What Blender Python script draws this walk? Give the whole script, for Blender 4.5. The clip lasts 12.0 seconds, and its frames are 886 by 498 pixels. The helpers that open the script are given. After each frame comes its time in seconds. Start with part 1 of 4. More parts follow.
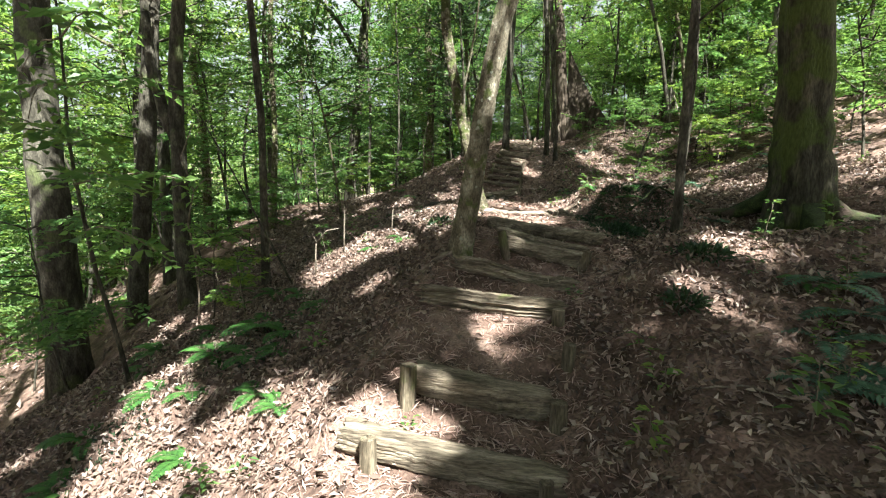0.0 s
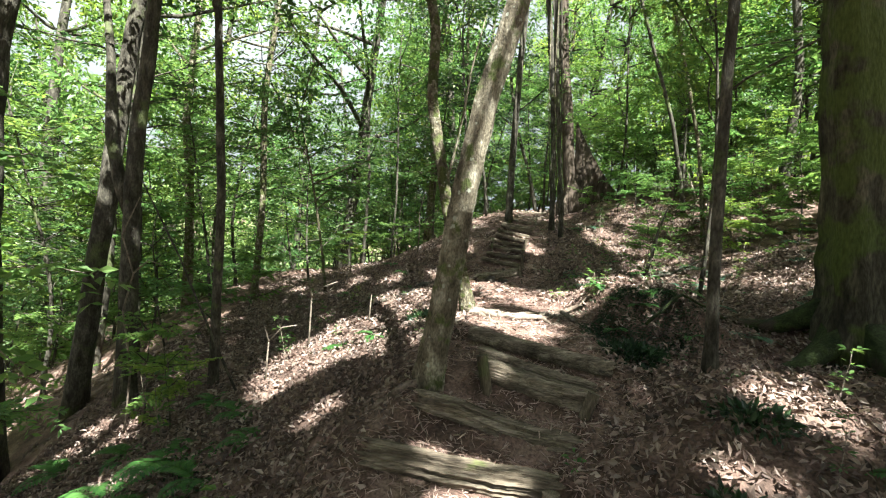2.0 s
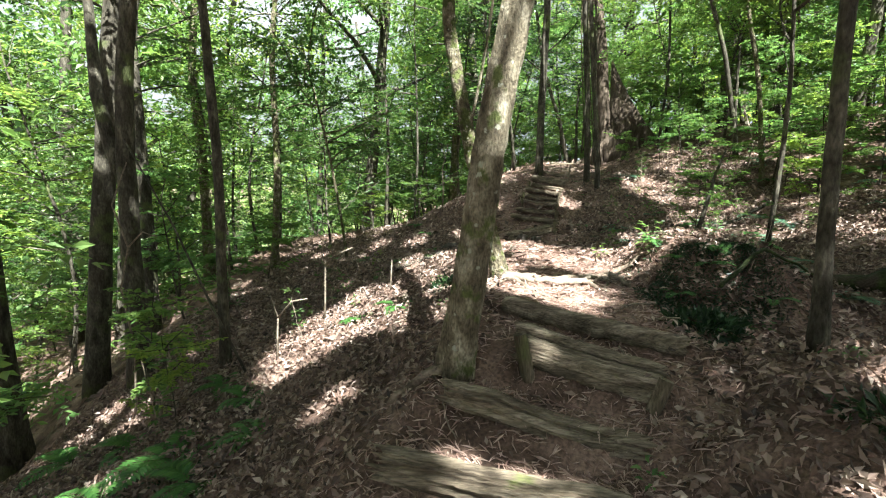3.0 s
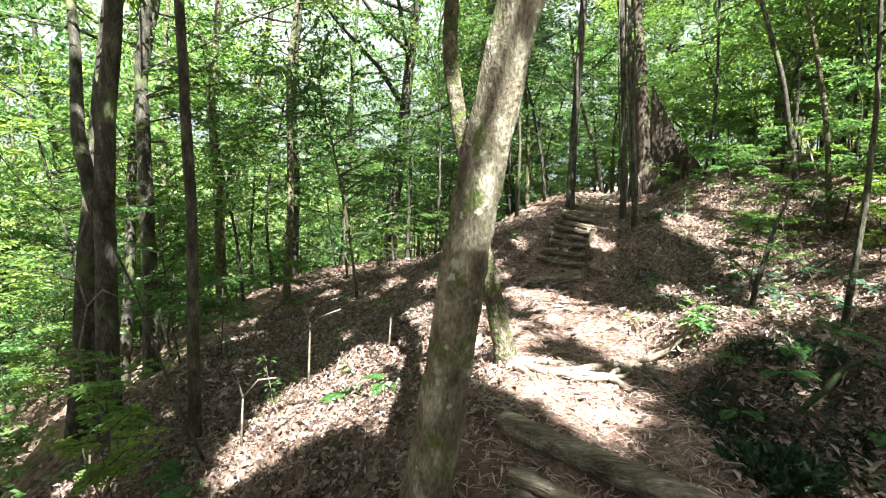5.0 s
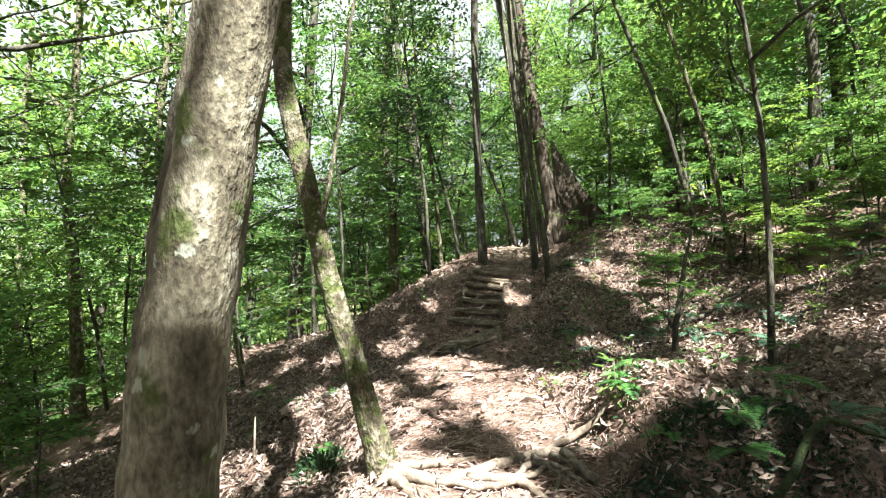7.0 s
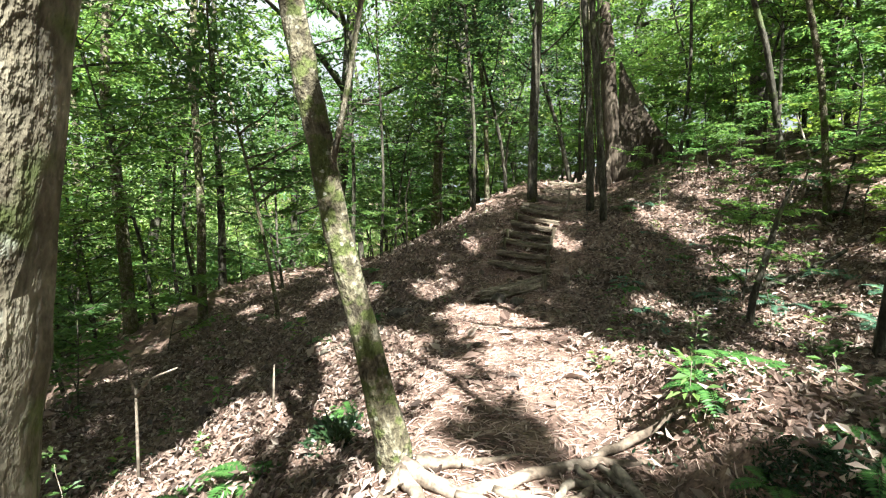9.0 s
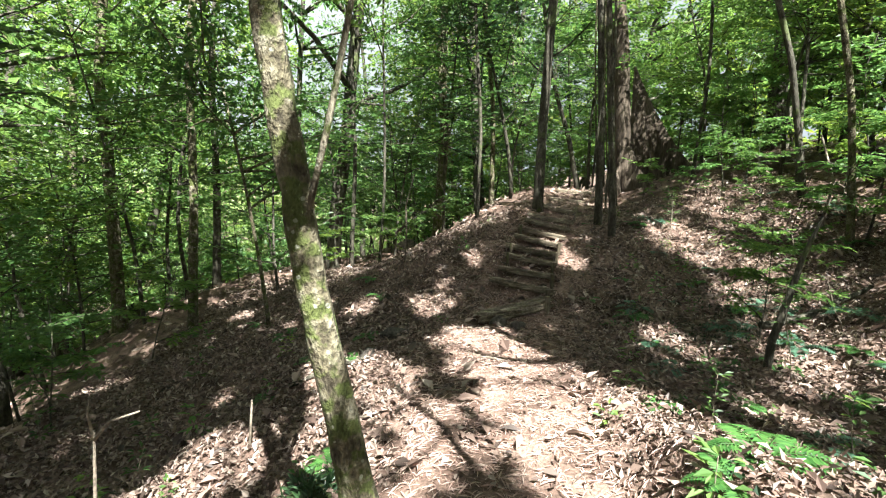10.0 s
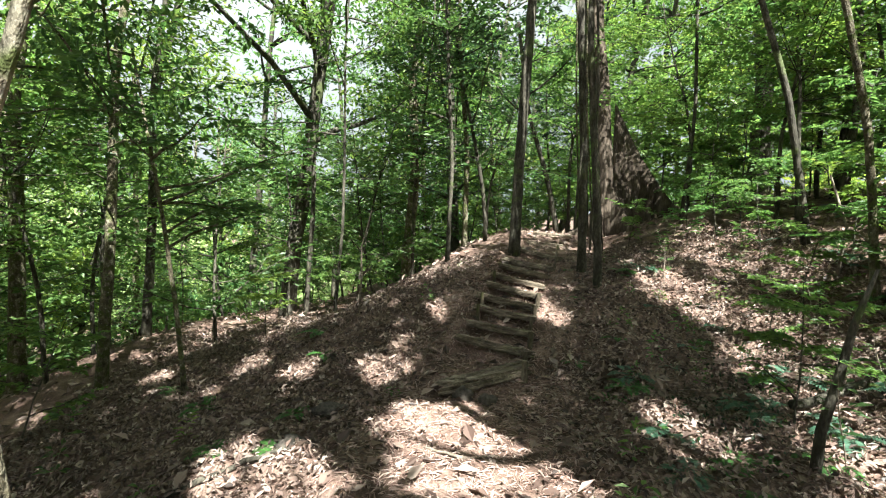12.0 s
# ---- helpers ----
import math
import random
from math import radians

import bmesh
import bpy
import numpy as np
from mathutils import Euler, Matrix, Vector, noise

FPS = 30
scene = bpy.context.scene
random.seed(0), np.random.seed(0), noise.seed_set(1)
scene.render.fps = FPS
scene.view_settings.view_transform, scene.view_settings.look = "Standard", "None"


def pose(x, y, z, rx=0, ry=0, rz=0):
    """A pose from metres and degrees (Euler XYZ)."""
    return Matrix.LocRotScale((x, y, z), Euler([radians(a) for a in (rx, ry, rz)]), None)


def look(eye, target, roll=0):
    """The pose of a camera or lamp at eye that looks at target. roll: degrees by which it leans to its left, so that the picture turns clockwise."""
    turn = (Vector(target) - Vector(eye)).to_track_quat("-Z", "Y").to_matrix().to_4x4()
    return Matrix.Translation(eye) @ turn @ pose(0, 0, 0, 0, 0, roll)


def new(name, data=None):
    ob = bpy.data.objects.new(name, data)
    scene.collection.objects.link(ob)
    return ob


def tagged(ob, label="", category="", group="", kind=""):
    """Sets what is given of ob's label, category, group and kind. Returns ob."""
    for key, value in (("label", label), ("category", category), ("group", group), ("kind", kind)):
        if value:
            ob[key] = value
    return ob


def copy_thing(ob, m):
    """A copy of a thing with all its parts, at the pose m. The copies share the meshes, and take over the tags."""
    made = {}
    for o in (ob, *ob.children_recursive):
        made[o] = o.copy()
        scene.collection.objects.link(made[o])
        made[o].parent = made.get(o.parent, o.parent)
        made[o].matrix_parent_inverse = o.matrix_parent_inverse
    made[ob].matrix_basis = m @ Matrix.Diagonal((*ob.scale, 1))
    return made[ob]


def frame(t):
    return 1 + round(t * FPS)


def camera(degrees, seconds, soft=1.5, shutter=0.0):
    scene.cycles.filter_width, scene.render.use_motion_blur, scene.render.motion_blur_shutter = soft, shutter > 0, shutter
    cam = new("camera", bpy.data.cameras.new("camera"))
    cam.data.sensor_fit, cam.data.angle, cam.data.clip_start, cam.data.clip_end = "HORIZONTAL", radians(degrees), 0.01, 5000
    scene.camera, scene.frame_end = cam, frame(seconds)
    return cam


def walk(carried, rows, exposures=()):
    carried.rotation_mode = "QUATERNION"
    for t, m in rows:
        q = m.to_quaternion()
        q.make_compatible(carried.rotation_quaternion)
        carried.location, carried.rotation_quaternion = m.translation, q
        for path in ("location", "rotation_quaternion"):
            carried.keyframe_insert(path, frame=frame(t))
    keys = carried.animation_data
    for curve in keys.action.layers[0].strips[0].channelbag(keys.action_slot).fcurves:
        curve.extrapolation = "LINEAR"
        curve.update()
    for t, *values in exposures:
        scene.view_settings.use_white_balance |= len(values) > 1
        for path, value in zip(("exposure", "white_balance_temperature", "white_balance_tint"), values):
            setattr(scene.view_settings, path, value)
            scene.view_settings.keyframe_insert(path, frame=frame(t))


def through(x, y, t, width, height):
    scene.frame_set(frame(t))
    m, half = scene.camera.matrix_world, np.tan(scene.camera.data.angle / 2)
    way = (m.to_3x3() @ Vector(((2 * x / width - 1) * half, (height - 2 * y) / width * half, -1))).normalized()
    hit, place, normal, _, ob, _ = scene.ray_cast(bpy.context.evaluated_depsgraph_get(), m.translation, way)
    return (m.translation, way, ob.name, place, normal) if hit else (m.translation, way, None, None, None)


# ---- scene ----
# camera and walk
cam = camera(86.7, 12.0, 1.2)
PATH = [
    (0, (0.214, -0.447, 1.522), (0.137, 1.534, 1.258), 0.7),
    (0.5, (0.119, -0.141, 1.511), (-0.009, 1.852, 1.396), 4.0),
    (1, (0.137, 0.086, 1.707), (-0.005, 2.08, 1.65), 4.9),
    (1.5, (0.293, 0.362, 1.683), (0.162, 2.357, 1.646), 4.1),
    (2, (0.468, 0.487, 1.893), (0.346, 2.484, 1.872), 2.6),
    (2.5, (0.438, 0.736, 1.858), (0.244, 2.72, 1.695), -0.1),
    (2.7, (0.42, 0.914, 1.851), (0.204, 2.892, 1.651), 0.0),
    (4.3, (0.662, 1.716, 2.036), (0.382, 3.691, 1.886), 0.0),
    (4.5, (0.591, 1.819, 2.038), (0.262, 3.773, 1.768), 1.6),
    (5, (0.633, 1.923, 2.222), (0.251, 3.883, 2.1), 1.1),
    (5.5, (0.806, 2.244, 2.133), (0.63, 4.232, 2.255), -4.1),
    (6, (0.947, 2.469, 2.146), (0.876, 4.459, 2.335), -4.8),
    (6.5, (0.938, 2.553, 2.153), (0.877, 4.544, 2.336), -4.8),
    (6.7, (0.93, 2.64, 2.155), (0.862, 4.632, 2.323), -4.1),
    (8.3, (1.117, 3.115, 2.284), (1.019, 5.111, 2.346), -3.3),
    (8.5, (1.101, 3.166, 2.315), (0.926, 5.158, 2.258), -3.7),
    (9, (0.963, 3.321, 2.344), (0.679, 5.294, 2.185), -0.6),
    (9.5, (0.933, 3.469, 2.613), (0.631, 5.443, 2.496), 1.8),
    (10, (0.957, 3.644, 2.595), (0.661, 5.613, 2.407), 1.5),
    (10.5, (1.142, 4.027, 2.612), (0.901, 6.01, 2.509), -0.2),
    (11, (1.128, 4.149, 2.653), (0.902, 6.136, 2.619), 0.2),
    (11.5, (1.014, 4.415, 2.634), (0.782, 6.402, 2.631), 2.2),
    (12, (1.038, 4.677, 2.604), (0.823, 6.666, 2.597), 2.4),
]
walk(cam, [(t, look(eye, target, roll)) for t, eye, target, roll in PATH],
     [(0, 2.68, 6000, 4), (2.5, 2.8, 6000, 4), (4.5, 3.08, 6000, 4), (5.0, 3.08, 6000, 4), (5.5, 2.95, 6000, 4), (6.5, 2.85, 6000, 4), (8.5, 2.76, 6000, 4), (12, 2.64, 6000, 4)])

# lie of the land: a path climbing a hillside, falling away on its left, a bank on its right
GROUND_Y = (-40.0, -2.0, 1.6, 2.1, 2.8, 3.4, 4.0, 5.0, 7.4, 9.2, 10.0, 10.8, 11.6, 12.7, 13.7, 14.9, 16.5, 22.0, 60.0, 500.0)
GROUND_Z = (-7.0, -0.55, 0.0, 0.16, 0.52, 0.8, 1.06, 1.2, 1.2, 1.3, 1.62, 2.02, 2.3, 2.52, 2.74, 2.98, 3.12, 2.7, 4.0, 30.0)
CENTRE_Y = (-40.0, 0.0, 2.0, 3.0, 4.0, 5.2, 7.0, 9.0, 10.5, 12.5, 15.0, 500.0)
CENTRE_X = (0.0, 0.05, 0.2, 0.45, 0.95, 1.05, 0.9, 0.95, 1.2, 1.75, 2.3, 2.4)


def smooth(a, b, v):
    t = np.clip((v - a) / (b - a), 0, 1)
    return t * t * (3 - 2 * t)


def soft_interp(v, xs, ys, r=0.22):
    return (np.interp(v - r, xs, ys) + np.interp(v, xs, ys) + np.interp(v + r, xs, ys)) / 3


def lumps(x, y):
    """Uneven ground: a few crossing waves of several lengths."""
    return (0.05 * np.sin(1.7 * x + 0.6 * y + 1) * np.sin(1.3 * y - 0.5 * x) + 0.028 * np.sin(4.1 * x + 2.3 * y) * np.sin(3.7 * y - 1.9 * x + 2)
            + 0.02 * np.sin(9.3 * x - 4.0 * y + 1) * np.sin(8.1 * y + 5.2 * x) + 0.012 * np.sin(17.0 * x + 6.0 * y) * np.sin(15.0 * y - 9.0 * x + 2))


# each log step: left end, right end (top of the log), its thickness
LOGS = [
    ((-0.4, 1.95, 0.24), (0.73, 1.78, 0.1), 0.16), ((-0.04, 2.33, 0.43), (0.74, 2.25, 0.31), 0.17), ((-0.03, 3.11, 0.75), (0.91, 3.0, 0.68), 0.14),
    ((0.24, 3.5, 0.92), (1.07, 3.3, 0.81), 0.13), ((0.58, 3.8, 1.1), (1.27, 3.62, 0.96), 0.14), ((0.51, 4.36, 1.22), (1.5, 3.88, 1.11), 0.13),
    ((0.64, 9.0, 1.38), (1.36, 9.35, 1.51), 0.15), ((0.71, 9.75, 1.67), (1.44, 9.6, 1.57), 0.075), ((0.81, 10.0, 1.79), (1.48, 9.9, 1.72), 0.075),
    ((0.87, 10.27, 1.94), (1.52, 10.17, 1.85), 0.075), ((0.89, 10.5, 2.06), (1.56, 10.42, 1.95), 0.075), ((1.0, 10.75, 2.19), (1.62, 10.65, 2.07), 0.075),
    ((1.05, 11.05, 2.3), (1.69, 10.95, 2.17), 0.075), ((1.16, 11.45, 2.41), (1.79, 11.3, 2.29), 0.075), ((1.22, 11.95, 2.48), (1.92, 11.8, 2.38), 0.075),
    ((1.5, 12.75, 2.64), (2.14, 12.6, 2.52), 0.075), ((1.65, 13.8, 2.81), (2.35, 13.6, 2.74), 0.075), ((1.91, 15.0, 3.02), (2.61, 14.8, 2.97), 0.075),
]


def terrace(x, y, z):
    """Levels the path behind each log and drops it in front."""
    for i, (a, b, thick) in enumerate(LOGS):
        u = (x - a[0]) / (b[0] - a[0])
        line, top = a[1] + (b[1] - a[1]) * u, a[2] + (b[2] - a[2]) * u
        inside = smooth(-0.3, 0.05, u) * (1 - smooth(0.95, 1.3, u))
        d = y - line
        behind = smooth(-0.05, 0.06, d) * (1 - smooth(0.2, 0.34, d))
        front = smooth(-0.3, -0.12, d) * (1 - smooth(-0.08, 0.0, d))
        z = z + inside * behind * (top - 0.035 - z)
        z = z + inside * front * (np.minimum(z, top - max(1.1 * thick, 0.14)) - z)
    return z


def land(x, y):
    """Height of the ground at x, y (arrays or numbers)."""
    x, y = np.asarray(x, float), np.asarray(y, float)
    z = soft_interp(y, GROUND_Y, GROUND_Z)
    dx = x - soft_interp(y, CENTRE_Y, CENTRE_X)
    r, l = np.maximum(0, dx - 0.5), np.maximum(0, -dx - 0.5)
    near = 1 - smooth(3.0, 4.2, y)
    # a steep mossy face where the bank steps up beside the path
    face = smooth(4.5 + 0.3 * np.maximum(0, 0.5 - r), 4.85 + 0.3 * np.maximum(0, 0.5 - r), y)
    bank = 0.42 * near * smooth(0.05, 0.9, r) + 0.4 * face * (1 - smooth(5.4, 6.8, y)) * smooth(0.05, 0.4, r) * (1 - 0.75 * smooth(0.75, 1.5, r))
    right = bank + 0.05 * r + 0.3 * (np.sqrt(np.maximum(0, r - 1.7) ** 2 + 0.25) - 0.5) * smooth(1.2, 2.2, r)
    crest = smooth(10.8, 14.0, y)
    right = right + (0.62 * smooth(0.3, 2.6, r) - 0.19 * np.clip(r - 1.6, 0, 8)) * crest
    right = np.where(r > 14, 0.05 * 14 + 0.3 * 11.8 - 0.9 * crest + 0.12 * (r - 14), right)
    # a shallow saddle round the great tree's foot
    right = right - 0.3 * np.exp(-((x - 3.9) ** 2 + (y - 4.6) ** 2) / 1.2)
    fall = 0.4 - 0.2 * smooth(4.5, 8.5, y)
    m = np.minimum(l, 16)
    left = -(fall * m * smooth(-0.3, 1.0, l) + 0.3 * np.maximum(0, m - 4.2)) + 0.06 * np.maximum(0, l - 16)
    left = left - 0.6 * smooth(0.9, 3.4, l) * (1 - 1.5 * smooth(4.2, 7.0, l)) * smooth(8.5, 12.5, y) - 0.5 * smooth(1.2, 3.6, l) * smooth(12.5, 16.0, y)
    rough = smooth(-0.1, 0.5, np.abs(dx) - 0.3)
    return terrace(x, y, z + right + left + lumps(x, y) * (0.25 + 0.75 * rough) + 0.035 * np.clip(1 - np.abs(dx) / 0.6, -0.5, 0))

# sky and sun: a clear day, the sun high behind the walker's right shoulder
SUN_WAY = Vector((0.36, -0.60, 0.95)).normalized()
sun = new("sun", bpy.data.lights.new("sun", "SUN"))
sun.data.energy, sun.data.angle, sun.data.color = 5.0, radians(0.6), (1.0, 0.95, 0.86)
sun.matrix_world = look(SUN_WAY * 60, (0, 0, 0))
world = bpy.data.worlds.new("sky")
scene.world = world
world.use_nodes = True
sky = world.node_tree.nodes.new("ShaderNodeTexSky")
sky.sky_type, sky.sun_disc = "NISHITA", False
sky.sun_elevation = math.asin(SUN_WAY.z)
sky.sun_rotation = math.atan2(SUN_WAY.x, SUN_WAY.y)
sky.air_density, sky.dust_density = 0.8, 7.0
# thin haze takes most of the blue out of the sky
haze = world.node_tree.nodes.new("ShaderNodeHueSaturation")
haze.inputs["Saturation"].default_value = 0.35
world.node_tree.links.new(sky.outputs[0], haze.inputs["Color"])
world.node_tree.links.new(haze.outputs[0], world.node_tree.nodes["Background"].inputs[0])
world.node_tree.nodes["Background"].inputs[1].default_value = 0.029


# materials
def material(name):
    m = bpy.data.materials.new(name)
    m.use_nodes = True
    return m, m.node_tree.nodes, m.node_tree.links


def ramp_of(nodes, stops):
    r = nodes.new("ShaderNodeValToRGB")
    while len(r.color_ramp.elements) < len(stops):
        r.color_ramp.elements.new(0.5)
    for e, (p, c) in zip(r.color_ramp.elements, stops):
        e.position, e.color = p, (*c, 1)
    return r


def noise_of(nodes, links, scale, detail=4, stretch=(1, 1, 1), rough=0.55):
    c = nodes.new("ShaderNodeTexCoord")
    mp = nodes.new("ShaderNodeMapping")
    mp.inputs["Scale"].default_value = stretch
    links.new(c.outputs["Object"], mp.inputs[0])
    n = nodes.new("ShaderNodeTexNoise")
    n.inputs["Scale"].default_value, n.inputs["Detail"].default_value, n.inputs["Roughness"].default_value = scale, detail, rough
    links.new(mp.outputs[0], n.inputs["Vector"])
    return n


def mixed(nodes, links, factor, a, b, blend="MIX"):
    m = nodes.new("ShaderNodeMix")
    m.data_type, m.blend_type = "RGBA", blend
    for socket, value in ((m.inputs[0], factor), (m.inputs[6], a), (m.inputs[7], b)):
        if isinstance(value, bpy.types.NodeSocket):
            links.new(value, socket)
        elif isinstance(value, tuple):
            socket.default_value = (*value, 1)
        else:
            socket.default_value = value
    return m.outputs[2]


def bumped(nodes, links, shader, height, strength, distance):
    b = nodes.new("ShaderNodeBump")
    b.inputs["Strength"].default_value, b.inputs["Distance"].default_value = strength, distance
    links.new(height, b.inputs["Height"])
    links.new(b.outputs[0], shader.inputs["Normal"])


def rough_material(name, dark, mid, light, scale=6.0, fine=40.0, stretch=(1, 1, 1), bump=0.6, depth=0.02, rough=0.9, patch=None, patch_scale=2.5, patch_at=0.55, spots=None, spot_scale=14.0):
    """Bark, wood, soil, stone: three tones in two scales of noise, relief, and patches of lichen or moss."""
    m, nodes, links = material(name)
    p = nodes["Principled BSDF"]
    p.inputs["Roughness"].default_value = rough
    p.inputs["Specular IOR Level"].default_value = 0.25
    big = noise_of(nodes, links, scale, 5, stretch)
    small = noise_of(nodes, links, fine, 3, stretch)
    base = ramp_of(nodes, [(0.3, dark), (0.5, mid), (0.72, light)])
    links.new(big.outputs[0], base.inputs[0])
    grain = ramp_of(nodes, [(0.3, (0.45, 0.45, 0.45)), (0.65, (1.25, 1.25, 1.25))])
    links.new(small.outputs[0], grain.inputs[0])
    colour = mixed(nodes, links, 1.0, base.outputs[0], grain.outputs[0], "MULTIPLY")
    if patch:
        where = noise_of(nodes, links, patch_scale, 5)
        edge = ramp_of(nodes, [(patch_at, (0, 0, 0)), (patch_at + 0.08, (1, 1, 1))])
        links.new(where.outputs[0], edge.inputs[0])
        tone = ramp_of(nodes, [(0.3, tuple(0.6 * v for v in patch)), (0.7, tuple(1.2 * v for v in patch))])
        links.new(small.outputs[0], tone.inputs[0])
        colour = mixed(nodes, links, edge.outputs[0], colour, tone.outputs[0])
    if spots:
        cells = nodes.new("ShaderNodeTexVoronoi")
        cells.inputs["Scale"].default_value = spot_scale
        links.new(noise_of(nodes, links, 3.0, 2).inputs["Vector"].links[0].from_socket, cells.inputs["Vector"])
        reach = nodes.new("ShaderNodeMath")
        reach.operation = "MULTIPLY_ADD"
        links.new(small.outputs[0], reach.inputs[0])
        reach.inputs[1].default_value = 0.5
        links.new(cells.outputs["Distance"], reach.inputs[2])
        some = nodes.new("ShaderNodeMath")
        some.operation = "MULTIPLY_ADD"
        links.new(cells.outputs["Color"], some.inputs[0])
        some.inputs[1].default_value = 0.45
        links.new(reach.outputs[0], some.inputs[2])
        round_edge = ramp_of(nodes, [(0.52, (1, 1, 1)), (0.6, (0, 0, 0))])
        links.new(some.outputs[0], round_edge.inputs[0])
        colour = mixed(nodes, links, round_edge.outputs[0], colour, spots)
    links.new(colour, p.inputs["Base Color"])
    both = nodes.new("ShaderNodeMath")
    both.operation = "MULTIPLY_ADD"
    links.new(small.outputs[0], both.inputs[0])
    both.inputs[1].default_value = 0.4
    links.new(big.outputs[0], both.inputs[2])
    bumped(nodes, links, p, both.outputs[0], bump, depth)
    return m


def leaf_material(name, tones, through=0.45, rough=0.45, gloss=0.4, vary=False):
    """Leaves: one tone for each leaf, light passing through."""
    m, nodes, links = material(name)
    p = nodes["Principled BSDF"]
    out = nodes["Material Output"]
    g = nodes.new("ShaderNodeNewGeometry")
    tone = ramp_of(nodes, [(i / (len(tones) - 1), c) for i, c in enumerate(tones)])
    links.new(g.outputs["Random Per Island"], tone.inputs[0])
    p.inputs["Roughness"].default_value, p.inputs["Specular IOR Level"].default_value = rough, gloss
    colour = tone.outputs[0]
    if vary:
        info = nodes.new("ShaderNodeObjectInfo")
        shift = ramp_of(nodes, [(0.0, (0.62, 0.7, 0.8)), (0.4, (1, 1, 1)), (0.7, (0.75, 0.9, 1.15)), (1.0, (1.55, 1.3, 0.95))])
        links.new(info.outputs["Random"], shift.inputs[0])
        colour = mixed(nodes, links, 1.0, colour, shift.outputs[0], "MULTIPLY")
    links.new(colour, p.inputs["Base Color"])
    if through:
        t = nodes.new("ShaderNodeBsdfTranslucent")
        warm = mixed(nodes, links, 1.0, colour, (1.25, 1.25, 0.95), "MULTIPLY")
        links.new(warm, t.inputs[0])
        mix = nodes.new("ShaderNodeMixShader")
        mix.inputs[0].default_value = through
        links.new(p.outputs[0], mix.inputs[1])
        links.new(t.outputs[0], mix.inputs[2])
        links.new(mix.outputs[0], out.inputs[0])
    return m


M_SOIL = rough_material("soil", (0.05, 0.032, 0.024), (0.14, 0.09, 0.07), (0.28, 0.195, 0.155), 3.2, 55, bump=0.9, depth=0.03)
M_BARK = rough_material("bark_dark", (0.02, 0.017, 0.012), (0.056, 0.05, 0.037), (0.135, 0.123, 0.094), 5, 26, (2.5, 2.5, 0.9), 0.9, 0.03, patch=(0.085, 0.1, 0.04), patch_at=0.56)
M_BARK_PALE = rough_material("bark_pale", (0.05, 0.04, 0.026), (0.16, 0.137, 0.095), (0.42, 0.38, 0.29), 9, 70, (1.2, 1.2, 0.6), 1.0, 0.03, patch=(0.1, 0.12, 0.04), patch_scale=7.0, patch_at=0.55, spots=(0.34, 0.35, 0.28), spot_scale=15.0)
M_BARK_MOSSY = rough_material("bark_mossy", (0.035, 0.028, 0.018), (0.115, 0.098, 0.062), (0.27, 0.245, 0.18), 13, 55, (1.3, 1.3, 0.8), 1.0, 0.05, patch=(0.075, 0.088, 0.026), patch_scale=11, patch_at=0.5, spots=(0.24, 0.24, 0.18), spot_scale=26.0)
M_BARK_GREAT = rough_material("bark_old", (0.02, 0.017, 0.011), (0.056, 0.05, 0.033), (0.15, 0.135, 0.09), 5, 30, (2, 2, 0.5), 0.9, 0.03, patch=(0.07, 0.09, 0.022), patch_scale=2.2, patch_at=0.46)
M_BARK_RED = rough_material("bark_red", (0.026, 0.019, 0.013), (0.068, 0.051, 0.037), (0.14, 0.112, 0.085), 4, 22, (3, 3, 0.5), 0.9, 0.03)
M_MOSS = rough_material("moss", (0.014, 0.02, 0.007), (0.032, 0.044, 0.013), (0.07, 0.09, 0.026), 8, 70, bump=1.0, depth=0.02, patch=(0.06, 0.042, 0.032), patch_at=0.54)
M_LOG = rough_material("weathered_wood", (0.045, 0.035, 0.025), (0.17, 0.138, 0.1), (0.37, 0.315, 0.24), 4, 30, (0.5, 4, 4), 0.9, 0.02, patch=(0.1, 0.12, 0.035), patch_at=0.64)
M_POST = rough_material("post_wood", (0.045, 0.035, 0.023), (0.12, 0.097, 0.066), (0.25, 0.21, 0.15), 5, 30, (4, 4, 0.6), 0.8, 0.015, patch=(0.1, 0.11, 0.045), patch_at=0.58)
M_ROCK = rough_material("stone", (0.045, 0.038, 0.032), (0.085, 0.072, 0.06), (0.15, 0.13, 0.11), 7, 45, bump=0.6, depth=0.012)
M_ROOT = rough_material("root_bark", (0.08, 0.058, 0.042), (0.18, 0.138, 0.105), (0.34, 0.285, 0.23), 7, 40, bump=0.7, depth=0.01)
M_TWIG = rough_material("twig", (0.1, 0.08, 0.06), (0.19, 0.155, 0.12), (0.31, 0.265, 0.21), 9, 40, bump=0.4, depth=0.006)
M_LITTER = leaf_material("dead_leaves", [(0.035, 0.024, 0.019), (0.11, 0.072, 0.058), (0.21, 0.145, 0.118), (0.33, 0.245, 0.2), (0.085, 0.055, 0.044), (0.48, 0.39, 0.33)], 0.12, 0.55, 0.4)
M_NEEDLE = leaf_material("dead_needles", [(0.25, 0.155, 0.125), (0.42, 0.3, 0.25), (0.58, 0.46, 0.4), (0.32, 0.21, 0.175)], 0.0, 0.8, 0.2)
M_LEAF = leaf_material("leaves", [(0.036, 0.078, 0.022), (0.07, 0.13, 0.034), (0.11, 0.175, 0.046), (0.052, 0.105, 0.03), (0.17, 0.235, 0.06)], 0.55, vary=True)
